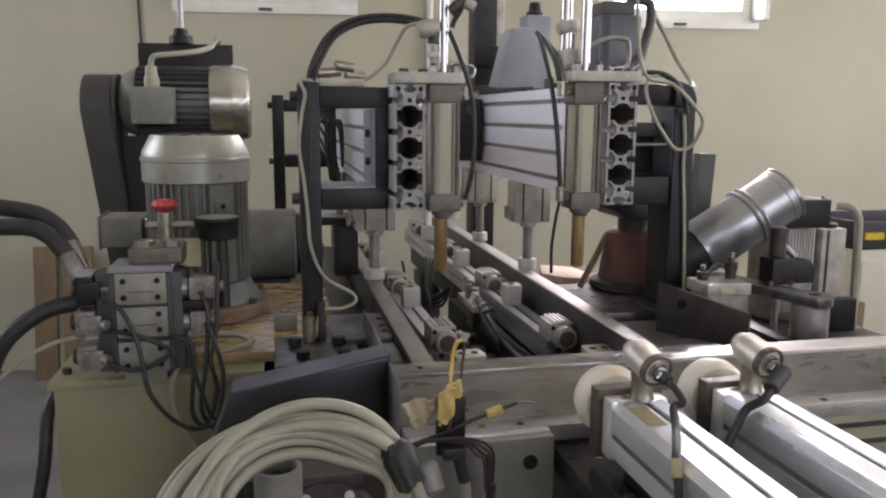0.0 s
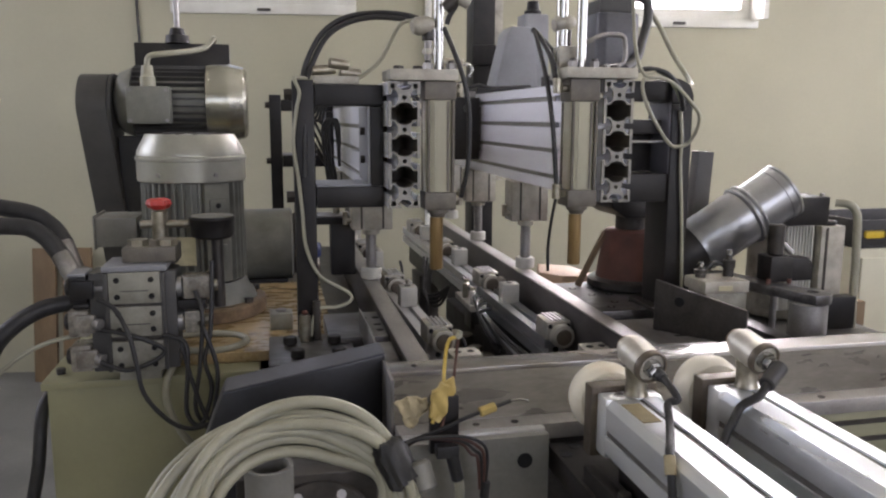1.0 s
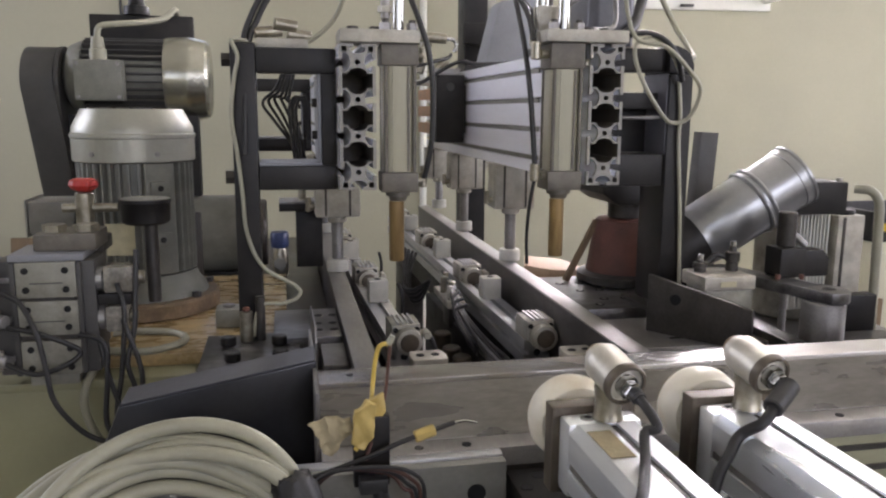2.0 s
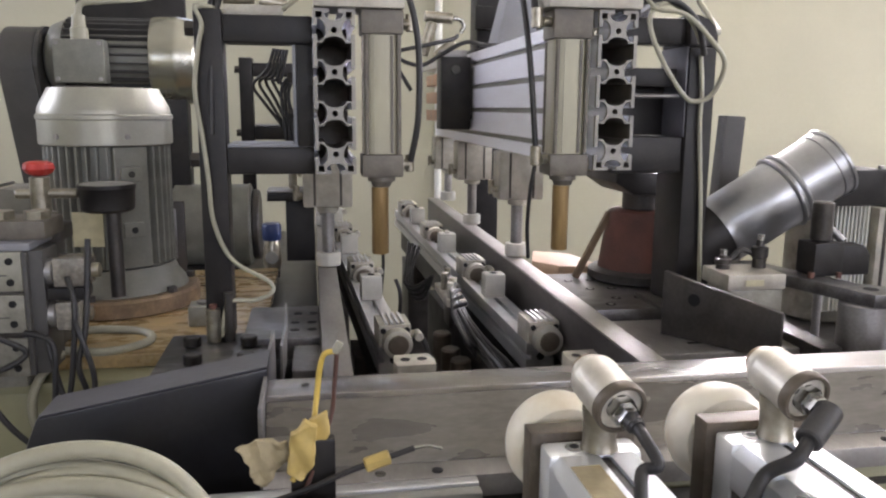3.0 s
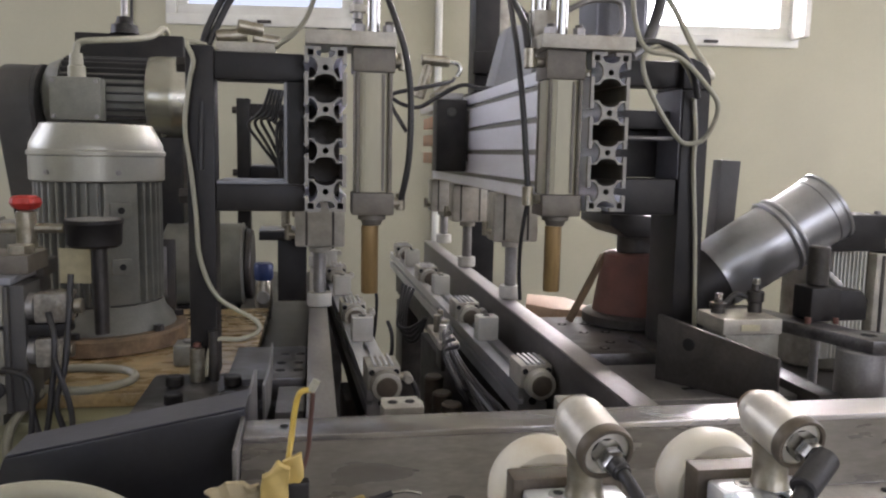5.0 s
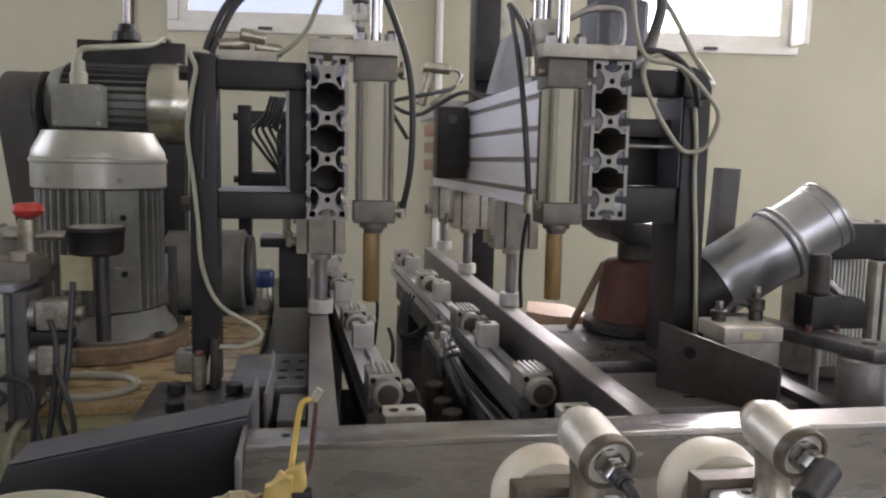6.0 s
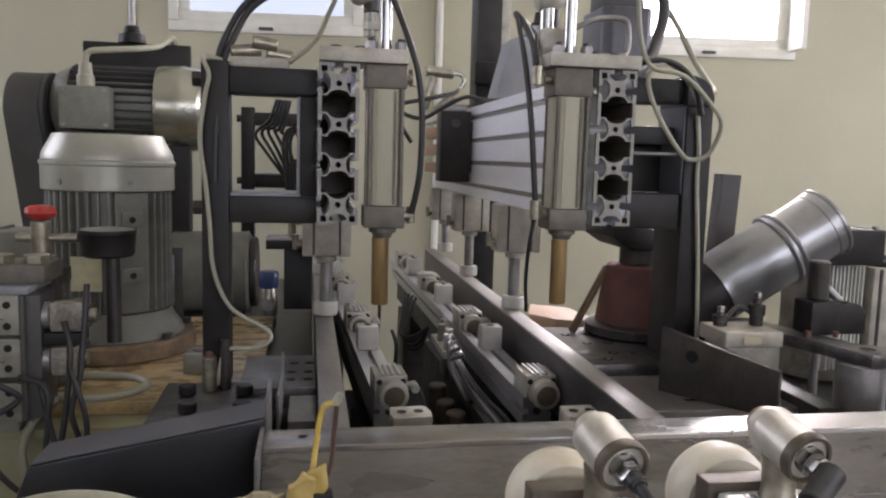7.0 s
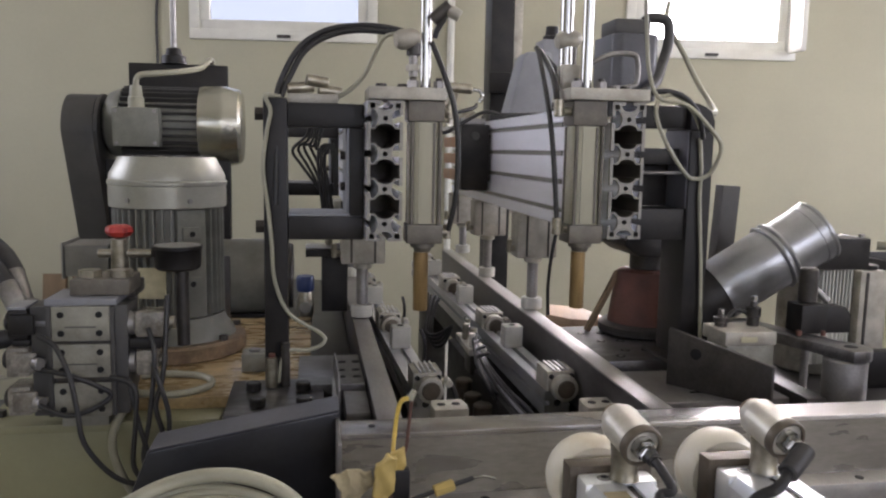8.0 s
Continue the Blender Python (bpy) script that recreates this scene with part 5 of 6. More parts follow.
for k in range(4):
    d = 0.0035 * k
    part("wire", hose(nb(), [(0.172, 0.735, 0.880 - d), (0.198, 0.725 + d, 0.898 - d * 0.5), (0.239, 0.722 + d, 0.899 - d), (0.262 - d, 0.724, 0.889 - d), (0.269 - d, 0.726, 0.872), (0.267 - d * 0.5, 0.728, 0.838)], 0.0017, 8), "wire_red" if k % 2 else "rubber", lw)
part("connector", box(nb(), 0.216, 0.239, 0.722, 0.736, 0.876, 0.8885, 0.002), "rubber", lw, "black connector shell")
part("connector", rod(nb(), (0.232, 0.728, 0.879), (0.239, 0.728, 0.850), 0.0065, 12, 0.001), "rubber", lw)
part("cable", hose(nb(), [(0.239, 0.728, 0.851), (0.241, 0.729, 0.835), (0.238, 0.73, 0.80), (0.236, 0.74, 0.72)], 0.0050, 10), "cable", lw, "cream cable")
part("sleeve", rod(nb(), (0.268, 0.7275, 0.846), (0.2665, 0.728, 0.828), 0.0052, 10, 0.001), "rubber", lw)


# ---- roller carriages between the rails ----
def carriage(x, y, z, col, label):
    """Built along its own y from the near roller, then turned a little to lie beside the rail."""
    ob = new("roller_carriage")
    tagged(ob, label, "carriage", "roller carriages")
    ORIGIN[ob.name] = Matrix.Identity(4)
    w = 0.022
    sec = [(-w, -0.045), (w, -0.045), (w, -0.026), (w - 0.008, -0.026), (w - 0.008, -0.019), (w, -0.019), (w, 0), (0.0045, 0), (0.0045, -0.008), (-0.0045, -0.008), (-0.0045, 0), (-w, 0), (-w, -0.019), (-w + 0.008, -0.019), (-w + 0.008, -0.026), (-w, -0.026)]
    part("rail_profile", prism(nb(), sec, "y", 0.02, 1.22), "alu", ob, "slotted aluminium profile")
    part("end_core", rod(nb(), (0, 0.0185, -0.022), (0, 0.0195, -0.022), 0.006, 14), "hole", ob)
    for s in (0.0, 0.395, 0.77, 1.10):
        r = part("roller_unit", box(nb(), -0.023, 0.023, s + 0.008, s + 0.062, 0.0005, 0.034, 0.002), "cast", ob)
        for dx in (-0.012, -0.004, 0.004, 0.012):
            part("rib", box(nb(), dx - 0.0018, dx + 0.0018, s + 0.010, s + 0.060, 0.0341, 0.0375, 0.0005), "alu", r)
        for dx in (-0.017, 0.017):
            part("screw", rod(nb(), (dx, s + 0.006, 0.026), (dx, s + 0.0085, 0.026), 0.0042, 12), "hole", r)
        q = part("roller", lathe(nb(), [(0, 0.016), (0.08, 0.0205), (0.8, 0.0215), (1, 0.019)], (0.002, s - 0.012, 0.010), (0.002, s + 0.0075, 0.010), 36), "cast", ob, "round grey roller with a brown hub")
        part("hub", lathe(nb(), [(0, 0.005), (0.3, 0.0135), (1, 0.0150)], (0.002, s - 0.0145, 0.010), (0.002, s - 0.0121, 0.010), 28), "rusty", q)
        e = part("air_elbow", rod(nb(), (0.0235, s + 0.03, 0.012), (0.036, s + 0.03, 0.012), 0.006, 12, 0.001), "brass", ob)
        part("collar", rod(nb(), (0.036, s + 0.012, 0.012), (0.036, s + 0.034, 0.012), 0.0065, 12, 0.001), "cast", e)
    for s in (0.27, 0.64, 0.99):
        k = part("stop_block", box(nb(), -0.018, 0.018, s - 0.014, s + 0.016, 0.0005, 0.042, 0.0025), "block", ob, "square grey plastic stop block")
        part("bolt_hole", rod(nb(), (0, s + 0.002, 0.0421), (0, s + 0.002, 0.0425), 0.0065, 14), "hole", k)
    part("end_stop", prism(nb(), [(-0.024, -0.158), (0.024, -0.158), (0.026, -0.140), (0.022, -0.118), (-0.022, -0.118), (-0.026, -0.14)], "z", -0.06, 0.036, 0.002), "cast", ob, "light grey end stop with two holes")
    for dx in (-0.011, 0.010):
        part("stop_hole", rod(nb(), (dx, -0.138, 0.0361), (dx, -0.138, 0.0365), 0.0062, 14), "hole", ob)
    part("stop_bar", box(nb(), -0.014, 0.014, -0.15, 0.3, -0.10, -0.0605, 0.002), "steel_dark", ob)
    part("cross_bar", box(nb(), -0.016, 0.016, 0.10, 1.15, -0.10, -0.0455, 0.002), "black", ob)
    for s in (0.25, 0.95):
        part("stand", box(nb(), -0.03, 0.03, s, s + 0.10, -0.10 - z + 0.10, -0.1005, 0.003), "steel_dark", ob)
    if col:
        for i, s in enumerate((0.05, 0.11, 0.17, 0.24, 0.31)):
            part("slide_post", rod(nb(), (-0.082, s, -0.30), (-0.082, s, -0.075 - 0.006 * (i % 2)), 0.017, 18, 0.003), "rusty", ob, "brown guide post")
        part("slide_block", box(nb(), -0.060, -0.0225, 0.04, 0.55, -0.32, -0.06, 0.004), "black", ob)
    ob.matrix_basis = pose(x, y, z, 2.0, 0, 3.15)
    return ob


carriage(0.343, 1.30, 0.817, False, "slotted carriage rail with rollers and grey stop blocks")
carriage(0.557, 1.283, 0.818, True, "slotted carriage rail with rollers, stop blocks and posts")
rnd = random.Random(11)
for k in range(7):
    d = 0.006 * k
    cable("air_hose", [(0.490 - d * 0.4, 1.75 - 0.05 * k, 0.842), (0.482 - d * 0.8, 1.64 - 0.03 * k, 0.838 - d * 0.3), (0.490 - d * 0.6, 1.53 - 0.02 * k, 0.805 + rnd.uniform(-0.012, 0.008) - d * 0.5), (0.507 - d * 0.5, 1.43 + rnd.uniform(-0.02, 0.02), 0.780 - d * 0.7), (0.520 - d * 0.5, 1.34, 0.765 + rnd.uniform(-0.01, 0.01) - d * 0.6), (0.533 - d * 0.4, 1.27, 0.752 - d)], 0.0034, "rubber" if k % 5 != 2 else "bluegrey", "thin air hose sagging along the carriage", "hose")
for k in range(4):
    cable("air_hose", [(0.47 - 0.006 * k, 1.98 + 0.02 * k, 0.842), (0.452 - 0.005 * k, 1.96, 0.80), (0.448 - 0.006 * k, 1.93, 0.74 + 0.01 * k), (0.470 - 0.006 * k, 1.90, 0.745 + 0.008 * k), (0.482, 1.86, 0.80)], 0.0038, "rubber", "black air hose hanging in a loop", "hose")
for k in range(3):
    cable("air_hose", [(0.38 + 0.004 * k, 1.33 + 0.36 * k, 0.832), (0.392, 1.32 + 0.36 * k, 0.80), (0.388, 1.34 + 0.36 * k, 0.72), (0.38, 1.38 + 0.36 * k, 0.62)], 0.0038, "rubber", "black air hose dropping from a roller", "hose")
fs = thing("valve_cluster", "cluster of small fittings on the carriage", "fittings", (0.49, 1.62, 0.83))
for k in range(6):
    part("fitting", rod(nb(), (0.470 + 0.007 * (k % 3), 1.58 + 0.022 * k, 0.820), (0.470 + 0.007 * (k % 3), 1.58 + 0.022 * k, 0.848 + 0.004 * (k % 2)), 0.0062, 10, 0.001), "brass" if k % 2 else "cast", fs)
part("bar", box(nb(), 0.462, 0.498, 1.565, 1.71, 0.806, 0.8195, 0.002), "cast", fs)
part("prop", box(nb(), 0.472, 0.490, 1.60, 1.66, 0.758, 0.8055, 0.002), "steel_dark", fs)

# low black cross frame seen between the rails
lf = thing("lower_frame", "black lower frame with a bright rod between the rails", "frame", (0.45, 1.35, 0.0))
part("cross_beam", box(nb(), 0.40, 0.58, 1.34, 1.42, 0.44, 0.53, 0.004), "black", lf)
part("side_beam", box(nb(), 0.415, 0.45, 1.05, 1.335, 0.46, 0.60, 0.004), "black", lf)
part("rod", rod(nb(), (0.50, 1.33, 0.62), (0.56, 1.08, 0.58), 0.006, 14), "chrome", lf, "bright steel rod")
part("side_beam", box(nb(), 0.545, 0.578, 1.05, 1.335, 0.44, 0.57, 0.004), "steel_dark", lf)
for x in (0.43, 0.56):
    part("leg", box(nb(), x - 0.015, x + 0.015, 1.35, 1.40, 0.0, 0.4395, 0.003), "black", lf)

# ---- the boring unit with the extraction duct ----
wp = thing("stop_plate", "dark steel stop plate with a sloping upper edge", "plate", (0.75, 1.13, 0.836))
bm = nb()
prism(bm, [(0.0, 0.8605), (0.0, 0.946), (0.155, 0.918), (0.155, 0.8605)], "y", 0.0, 0.009, 0.0012)
lie = pose(0.683, 1.182, 0, 0, 0, -54)
bmesh.ops.transform(bm, matrix=lie, verts=bm.verts)
plate_ob = part("plate", bm, "steel_dark", wp)
part("bolt", rod(nb(), lie @ Vector((0.045, -0.0022, 0.915)), lie @ Vector((0.045, 0.0002, 0.915)), 0.008, 14), "hole", plate_ob)
cb = thing("compact_cylinder", "light grey compact cylinder block with two air fittings", "pneumatic cylinder", (0.78, 1.17, 0.86))
part("body", box(nb(), 0.757, 0.832, 1.145, 1.205, 0.8605, 0.926, 0.003), "valve", cb)
part("lid", box(nb(), 0.751, 0.832, 1.14, 1.21, 0.9265, 0.947, 0.003), "cast", cb)
part("sticker", box(nb(), 0.775, 0.80, 1.1385, 1.1395, 0.932, 0.940), "label", cb)
for x, z1 in ((0.766, 0.965), (0.818, 0.984)):
    f = part("fitting", lathe(nb(), [(0, 0.009), (0.35, 0.009), (0.4, 0.011), (0.75, 0.011), (0.8, 0.006), (1, 0.005)], (x, 1.183, 0.9472), (x, 1.183, z1), 16), "steel_dark", cb)
    part("tip", hexnut(nb(), (x, 1.183, z1), (x, 1.183, z1 + 0.008), 0.0055), "chrome", f)
cable("air_hose", [(0.768, 1.183, 0.953), (0.779, 1.186, 0.960), (0.795, 1.19, 0.970), (0.814, 1.184, 0.964)], 0.0036, "rubber", "short black air hose between two fittings", "hose")

arm = thing("link_arm", "black steel link arm on a round steel pillar", "arm", (0.9, 1.1, 0.84))
ap = nb()
pts = []
for i in range(13):
    a = math.radians(-110 + 180 * i / 12)
    pts.append((0.896 + 0.033 * math.cos(a), 1.075 + 0.033 * math.sin(a)))
for i in range(13):
    a = math.radians(70 + 180 * i / 12)
    pts.append((0.845 + 0.033 * math.cos(a), 1.235 + 0.033 * math.sin(a)))
prism(ap, pts, "z", 0.924, 0.940, 0.0015)
part("arm_plate", ap, "plate", arm)
part("pillar", rod(nb(), (0.896, 1.075, 0.8155), (0.896, 1.075, 0.9235), 0.029, 36, 0.002), "steel", arm, "round turned steel pillar")
part("pin_hole", rod(nb(), (0.9, 1.072, 0.9402), (0.9, 1.072, 0.9406), 0.009, 18), "hole", arm)
part("pin_hole", rod(nb(), (0.848, 1.232, 0.9402), (0.848, 1.232, 0.9406), 0.009, 18), "hole", arm)
part("second_pillar", rod(nb(), (0.848, 1.232, 0.8155), (0.848, 1.232, 0.9235), 0.022, 28, 0.002), "steel", arm)
sp = part("lock_screw", rod(nb(), (0.893, 1.165, 0.985), (0.893, 1.165, 1.037), 0.0135, 22, 0.002), "steel_dark", arm, "dark clamping screw")
part("screw_collar", box(nb(), 0.873, 0.915, 1.145, 1.185, 0.9405, 0.9845, 0.003), "black", arm)
part("clamp_lug", prism(nb(), [(0.9155, 0.9405), (0.957, 0.9405), (0.957, 0.968), (0.948, 0.980), (0.9155, 0.980)], "y", 1.15, 1.18, 0.002), "black", arm)
part("knob", rod(nb(), (0.866, 1.14, 0.9405), (0.866, 1.14, 0.948), 0.004, 12), "cone", arm, "small red plug")
part("knob", rod(nb(), (0.902, 1.135, 0.9405), (0.902, 1.135, 0.948), 0.0035, 12), "cone", arm, "small red plug")
th = nb()
lathe(th, [(i / 24, 0.0060 if i % 2 else 0.0050) for i in range(25)], (0.893, 1.16, 0.816), (0.893, 1.16, 0.923), 16)
part("threaded_rod", th, "steel", arm, "threaded steel rod")

mo = thing("boring_motor", "grey finned boring motor with a black terminal box", "motor", (1.08, 1.35, 0.82))
part("housing", rod(nb(), (1.07, 1.40, 0.8155), (1.07, 1.40, 1.012), 0.062, 40, 0.004), "valve", mo)
for k in range(9):
    x0 = 1.036 + 0.0067 * k
    part("fin", box(nb(), x0, x0 + 0.0025, 1.330, 1.342, 0.84, 1.008), "frame", mo)
part("rib_panel", box(nb(), 1.030, 1.100, 1.3425, 1.347, 0.836, 1.0115, 0.001), "frame", mo, "white ribbed panel")
tbx = part("terminal_box", box(nb(), 0.955, 1.088, 1.285, 1.36, 1.014, 1.068, 0.004), "black", mo, "black terminal box")
for x in (0.99, 1.08):
    part("screw", rod(nb(), (x, 1.30, 1.0682), (x, 1.30, 1.073), 0.005, 12), "steel", tbx)
part("alu_post", box(nb(), 1.118, 1.172, 1.34, 1.39, 0.8155, 1.003, 0.003), "cast", mo, "slotted aluminium post")
part("post_slot", box(nb(), 1.128, 1.133, 1.3385, 1.3405, 0.82, 1.0), "steel_dark", mo)
part("post_cap", rod(nb(), (1.145, 1.365, 1.0032), (1.145, 1.365, 1.012), 0.02, 20, 0.002), "black", mo)
cable("white_tube", [(1.086, 1.27, 1.058), (1.105, 1.255, 1.056), (1.118, 1.25, 1.038), (1.122, 1.25, 1.0), (1.124, 1.25, 0.94), (1.126, 1.25, 0.87), (1.128, 1.25, 0.8155)], 0.0075, "cable", "cream protective tube bending down from the box", "tube", 12)
blk = thing("black_block", "black steel block on the machine bed", "block", (1.08, 1.22, 0.8155))
part("block", box(nb(), 1.045, 1.108, 1.22, 1.245, 0.8155, 0.890, 0.003), "black", blk)
part("base", box(nb(), 0.93, 1.12, 1.10, 1.215, 0.8155, 0.832, 0.003), "steel_dark", blk)
part("side_block", box(nb(), 0.832, 0.862, 1.06, 1.18, 0.8365, 0.872, 0.003), "steel_dark", blk)

du = thing("extraction_duct", "galvanised extraction duct elbow with a clamp ring", "duct", (0.9, 1.3, 0.9))
axis0, axis1 = Vector((0.826, 1.315, 0.972)), Vector((0.996, 1.300, 1.081))
dv = (axis1 - axis0).normalized()
R = 0.0505
L = (axis1 - axis0).length
part("outer_pipe", lathe(nb(), [(0.60, R * 1.0), (0.90, R * 1.02), (0.905, R * 1.045), (0.955, R * 1.045), (0.96, R * 1.02), (0.975, R * 1.03), (0.98, R * 1.07), (1, R * 1.07), (1, R * 0.98), (0.9, R * 0.97), (0.62, R * 0.95)], axis0, axis1, 56, closed=False), "galv", du, "shiny galvanised pipe end")
part("inner_pipe", lathe(nb(), [(0.02, R * 1.015), (0.10, R * 1.02), (0.105, R * 1.035), (0.56, R * 1.04)], axis0, axis1, 56), "galv", du)
part("clamp_ring", lathe(nb(), [(0.55, R * 1.03), (0.552, R * 1.11), (0.565, R * 1.15), (0.58, R * 1.11), (0.585, R * 1.05), (0.605, R * 1.05), (0.61, R * 1.10), (0.625, R * 1.13), (0.64, R * 1.10), (0.645, R * 1.0)], axis0, axis1, 56, closed=False), "galv", du, "double clamp ring")
part("clamp_bolt", rod(nb(), (0.968, 1.258, 0.990), (0.990, 1.250, 0.968), 0.006, 12, 0.001), "steel", du)
bend = nb()
hose(bend, [axis0 + dv * 0.012, axis0 - dv * 0.02, (0.795, 1.32, 0.935), (0.785, 1.32, 0.89), (0.785, 1.32, 0.83)], R * 0.97, 40, 8)
part("rubber_bend", bend, "black", du, "black rubber bend")

pk = solid("dark_post", box(nb(), 0, 0.036, 0, 0.03, 0, 0.33, 0.002, pose(0.917, 1.50, 0.8155, 0, 3.0, 0)), "guard", "dark grey flat steel post behind the duct", "post")

# ---- brown cone on its dark ring ----
cn = thing("spindle_guard", "brown rubber cone guard on a dark steel ring", "guard", (0.775, 1.48, 0.872))
part("cone", lathe(nb(), [(0, 0.066), (0.5, 0.059), (0.85, 0.052), (0.97, 0.051), (1, 0.047)], (0.772, 1.47, 0.893), (0.772, 1.47, 0.990), 48), "cone", cn)
part("ring", lathe(nb(), [(0, 0.078), (0.15, 0.082), (0.8, 0.082), (1, 0.076)], (0.772, 1.47, 0.8725), (0.772, 1.47, 0.8925), 48), "steel_dark", cn)
part("spindle", rod(nb(), (0.772, 1.47, 0.9905), (0.772, 1.47, 1.02), 0.03, 28, 0.002), "steel_dark", cn)
part("head", prism(nb(), [(0.70, 1.04), (0.73, 1.0205), (0.84, 1.0205), (0.84, 1.045), (0.73, 1.06), (0.70, 1.06)], "y", 1.40, 1.54, 0.003), "black", cn)
sb2 = solid("wood_batten", box(nb(), 0, 0.010, 0, 0.012, 0, 0.125, 0.002, pose(0.662, 1.475, 0.875, 0, 27, 0)), "board", "narrow brown wooden batten leaning beside the cone", "batten")
solid("wood_offcut", prism(nb(), [(0.625, 1.60), (0.655, 1.70), (0.72, 1.66), (0.735, 1.56), (0.70, 1.535), (0.66, 1.55)], "z", 0.8155, 0.880, 0.003), "wood", "light wooden offcut lying beside the rail", "wood offcut")

# ---- upper machinery behind the beams ----
rm = thing("feed_motor", "dark blue-grey upright motor with a cable on top", "motor", (0.76, 1.6, 1.30))
part("housing", prism(nb(), [(0.72, 1.555), (0.735, 1.54), (0.80, 1.54), (0.812, 1.555), (0.812, 1.65), (0.72, 1.65)], "z", 1.30, 1.425, 0.004), "slate", rm)
part("cap", prism(nb(), [(0.728, 1.56), (0.80, 1.56), (0.806, 1.64), (0.728, 1.64)], "z", 1.4255, 1.455, 0.006), "guard", rm)
part("bracket", box(nb(), 0.632, 0.80, 1.57, 1.64, 1.2725, 1.2995, 0.003), "black", rm)
gb2 = thing("gear_housing", "pale grey tapered gear housing behind the beam", "housing", (0.75, 2.2, 1.3))
bm = nb()
prism(bm, [(0.685, 1.30), (0.815, 1.30), (0.80, 1.468), (0.735, 1.468), (0.722, 1.45)], "y", 2.19, 2.29, 0.006)
part("housing", bm, "bluegrey", gb2)
part("seat", box(nb(), 0.632, 0.83, 2.18, 2.30, 1.2725, 1.2995, 0.003), "black", gb2)
gb3 = thing("gear_housing", "tall grey housing with a black plug on top", "housing", (0.84, 2.25, 1.3))
part("housing", prism(nb(), [(0.805, 1.30), (0.89, 1.30), (0.885, 1.52), (0.81, 1.52)], "y", 2.31, 2.39, 0.006), "bluegrey", gb3)
part("plug", lathe(nb(), [(0, 0.026), (0.3, 0.026), (0.35, 0.02), (1, 0.017)], (0.847, 2.35, 1.5205), (0.847, 2.35, 1.56), 18), "black", gb3)
part("seat", box(nb(), 0.80, 0.90, 2.305, 2.40, 1.2725, 1.2995, 0.003), "black", gb3)
part("strut", box(nb(), 0.632, 0.7995, 2.32, 2.38, 1.26, 1.285, 0.003), "black", gb3)
bc = thing("black_column", "tall black steel column behind the beams", "column", (0.76, 2.65, 0.0))
part("column", box(nb(), 0.725, 0.80, 2.60, 2.70, 0.0, 2.6, 0.004), "black", bc)
part("carriage_block", box(nb(), 0.715, 0.822, 2.57, 2.5995, 1.385, 1.45, 0.003), "black", bc)
part("rail", box(nb(), 0.8005, 0.83, 2.61, 2.66, 1.0, 2.6, 0.003), "cast", bc, "pale linear rail")
bx = thing("switch_box", "black square switch box hanging at the beam", "box", (0.53, 1.95, 1.1))
part("case", box(nb(), 0.508, 0.5745, 1.93, 1.99, 1.108, 1.262, 0.004), "black", bx)
part("mount", box(nb(), 0.5748, 0.5798, 1.94, 1.98, 1.13, 1.24), "steel_dark", bx)
part("knob", rod(nb(), (0.54, 1.926, 1.235), (0.54, 1.9298, 1.235), 0.010, 20, 0.001), "guard", bx)
cbm = thing("copper_slide", "coppery slide bars behind the switch box", "slide", (0.5, 2.2, 1.1))
for z in (1.135, 1.18, 1.225):
    part("bar", box(nb(), 0.545, 0.5775, 2.02, 2.40, z - 0.014, z + 0.014, 0.002), "copper", cbm)
part("bright_bar", box(nb(), 0.54, 0.5775, 2.0, 2.44, 1.252, 1.268, 0.002), "alu", cbm)
vg = thing("blow_valve", "small brass blow valve with bent nozzle and hoses", "valve", (0.5, 2.0, 1.27))
part("barrel", rod(nb(), (0.482, 2.0, 1.352), (0.545, 2.0, 1.348), 0.012, 18, 0.002), "brass", vg)
part("grip", rod(nb(), (0.500, 2.0, 1.340), (0.478, 2.0, 1.268), 0.012, 16, 0.002), "brass", vg)
part("nozzle", hose(nb(), [(0.545, 2.0, 1.348), (0.562, 2.0, 1.346), (0.570, 2.0, 1.333), (0.563, 2.0, 1.318)], 0.005, 10), "chrome", vg)
part("body", rod(nb(), (0.505, 1.99, 1.265), (0.545, 1.99, 1.300), 0.010, 16, 0.002), "brass", vg)
part("base", box(nb(), 0.51, 0.57, 1.955, 1.985, 1.2625, 1.278, 0.002), "steel", vg)
cable("air_hose", [(0.40, 1.93, 1.262), (0.42, 1.92, 1.272), (0.47, 1.92, 1.283), (0.535, 1.95, 1.300), (0.556, 2.0, 1.312)], 0.0045, "rubber", "black air hose curving over the beam", "hose")
cable("air_hose", [(0.41, 1.92, 1.26), (0.432, 1.90, 1.246), (0.465, 1.90, 1.242), (0.503, 1.91, 1.263), (0.555, 1.90, 1.290), (0.60, 1.90, 1.285), (0.70, 1.92, 1.29)], 0.0045, "rubber", "black air hose lying across the beam top", "hose")
cable("air_hose", [(0.402, 1.92, 1.265), (0.41, 1.91, 1.24), (0.424, 1.90, 1.215), (0.44, 1.90, 1.19)], 0.0045, "rubber", "black air hose hanging behind the cylinder", "hose")

# fittings on top of the long cylinders
fl = thing("shaft_fitting", "grey elbow fitting clamped beside the chrome shaft", "fitting", (0.295, 1.2, 1.283))
part("stud", rod(nb(), (0.297, 1.185, 1.2975), (0.297, 1.185, 1.338), 0.006, 12), "steel", fl)
part("nut", hexnut(nb(), (0.297, 1.185, 1.305), (0.297, 1.185, 1.313), 0.010), "cast", fl)
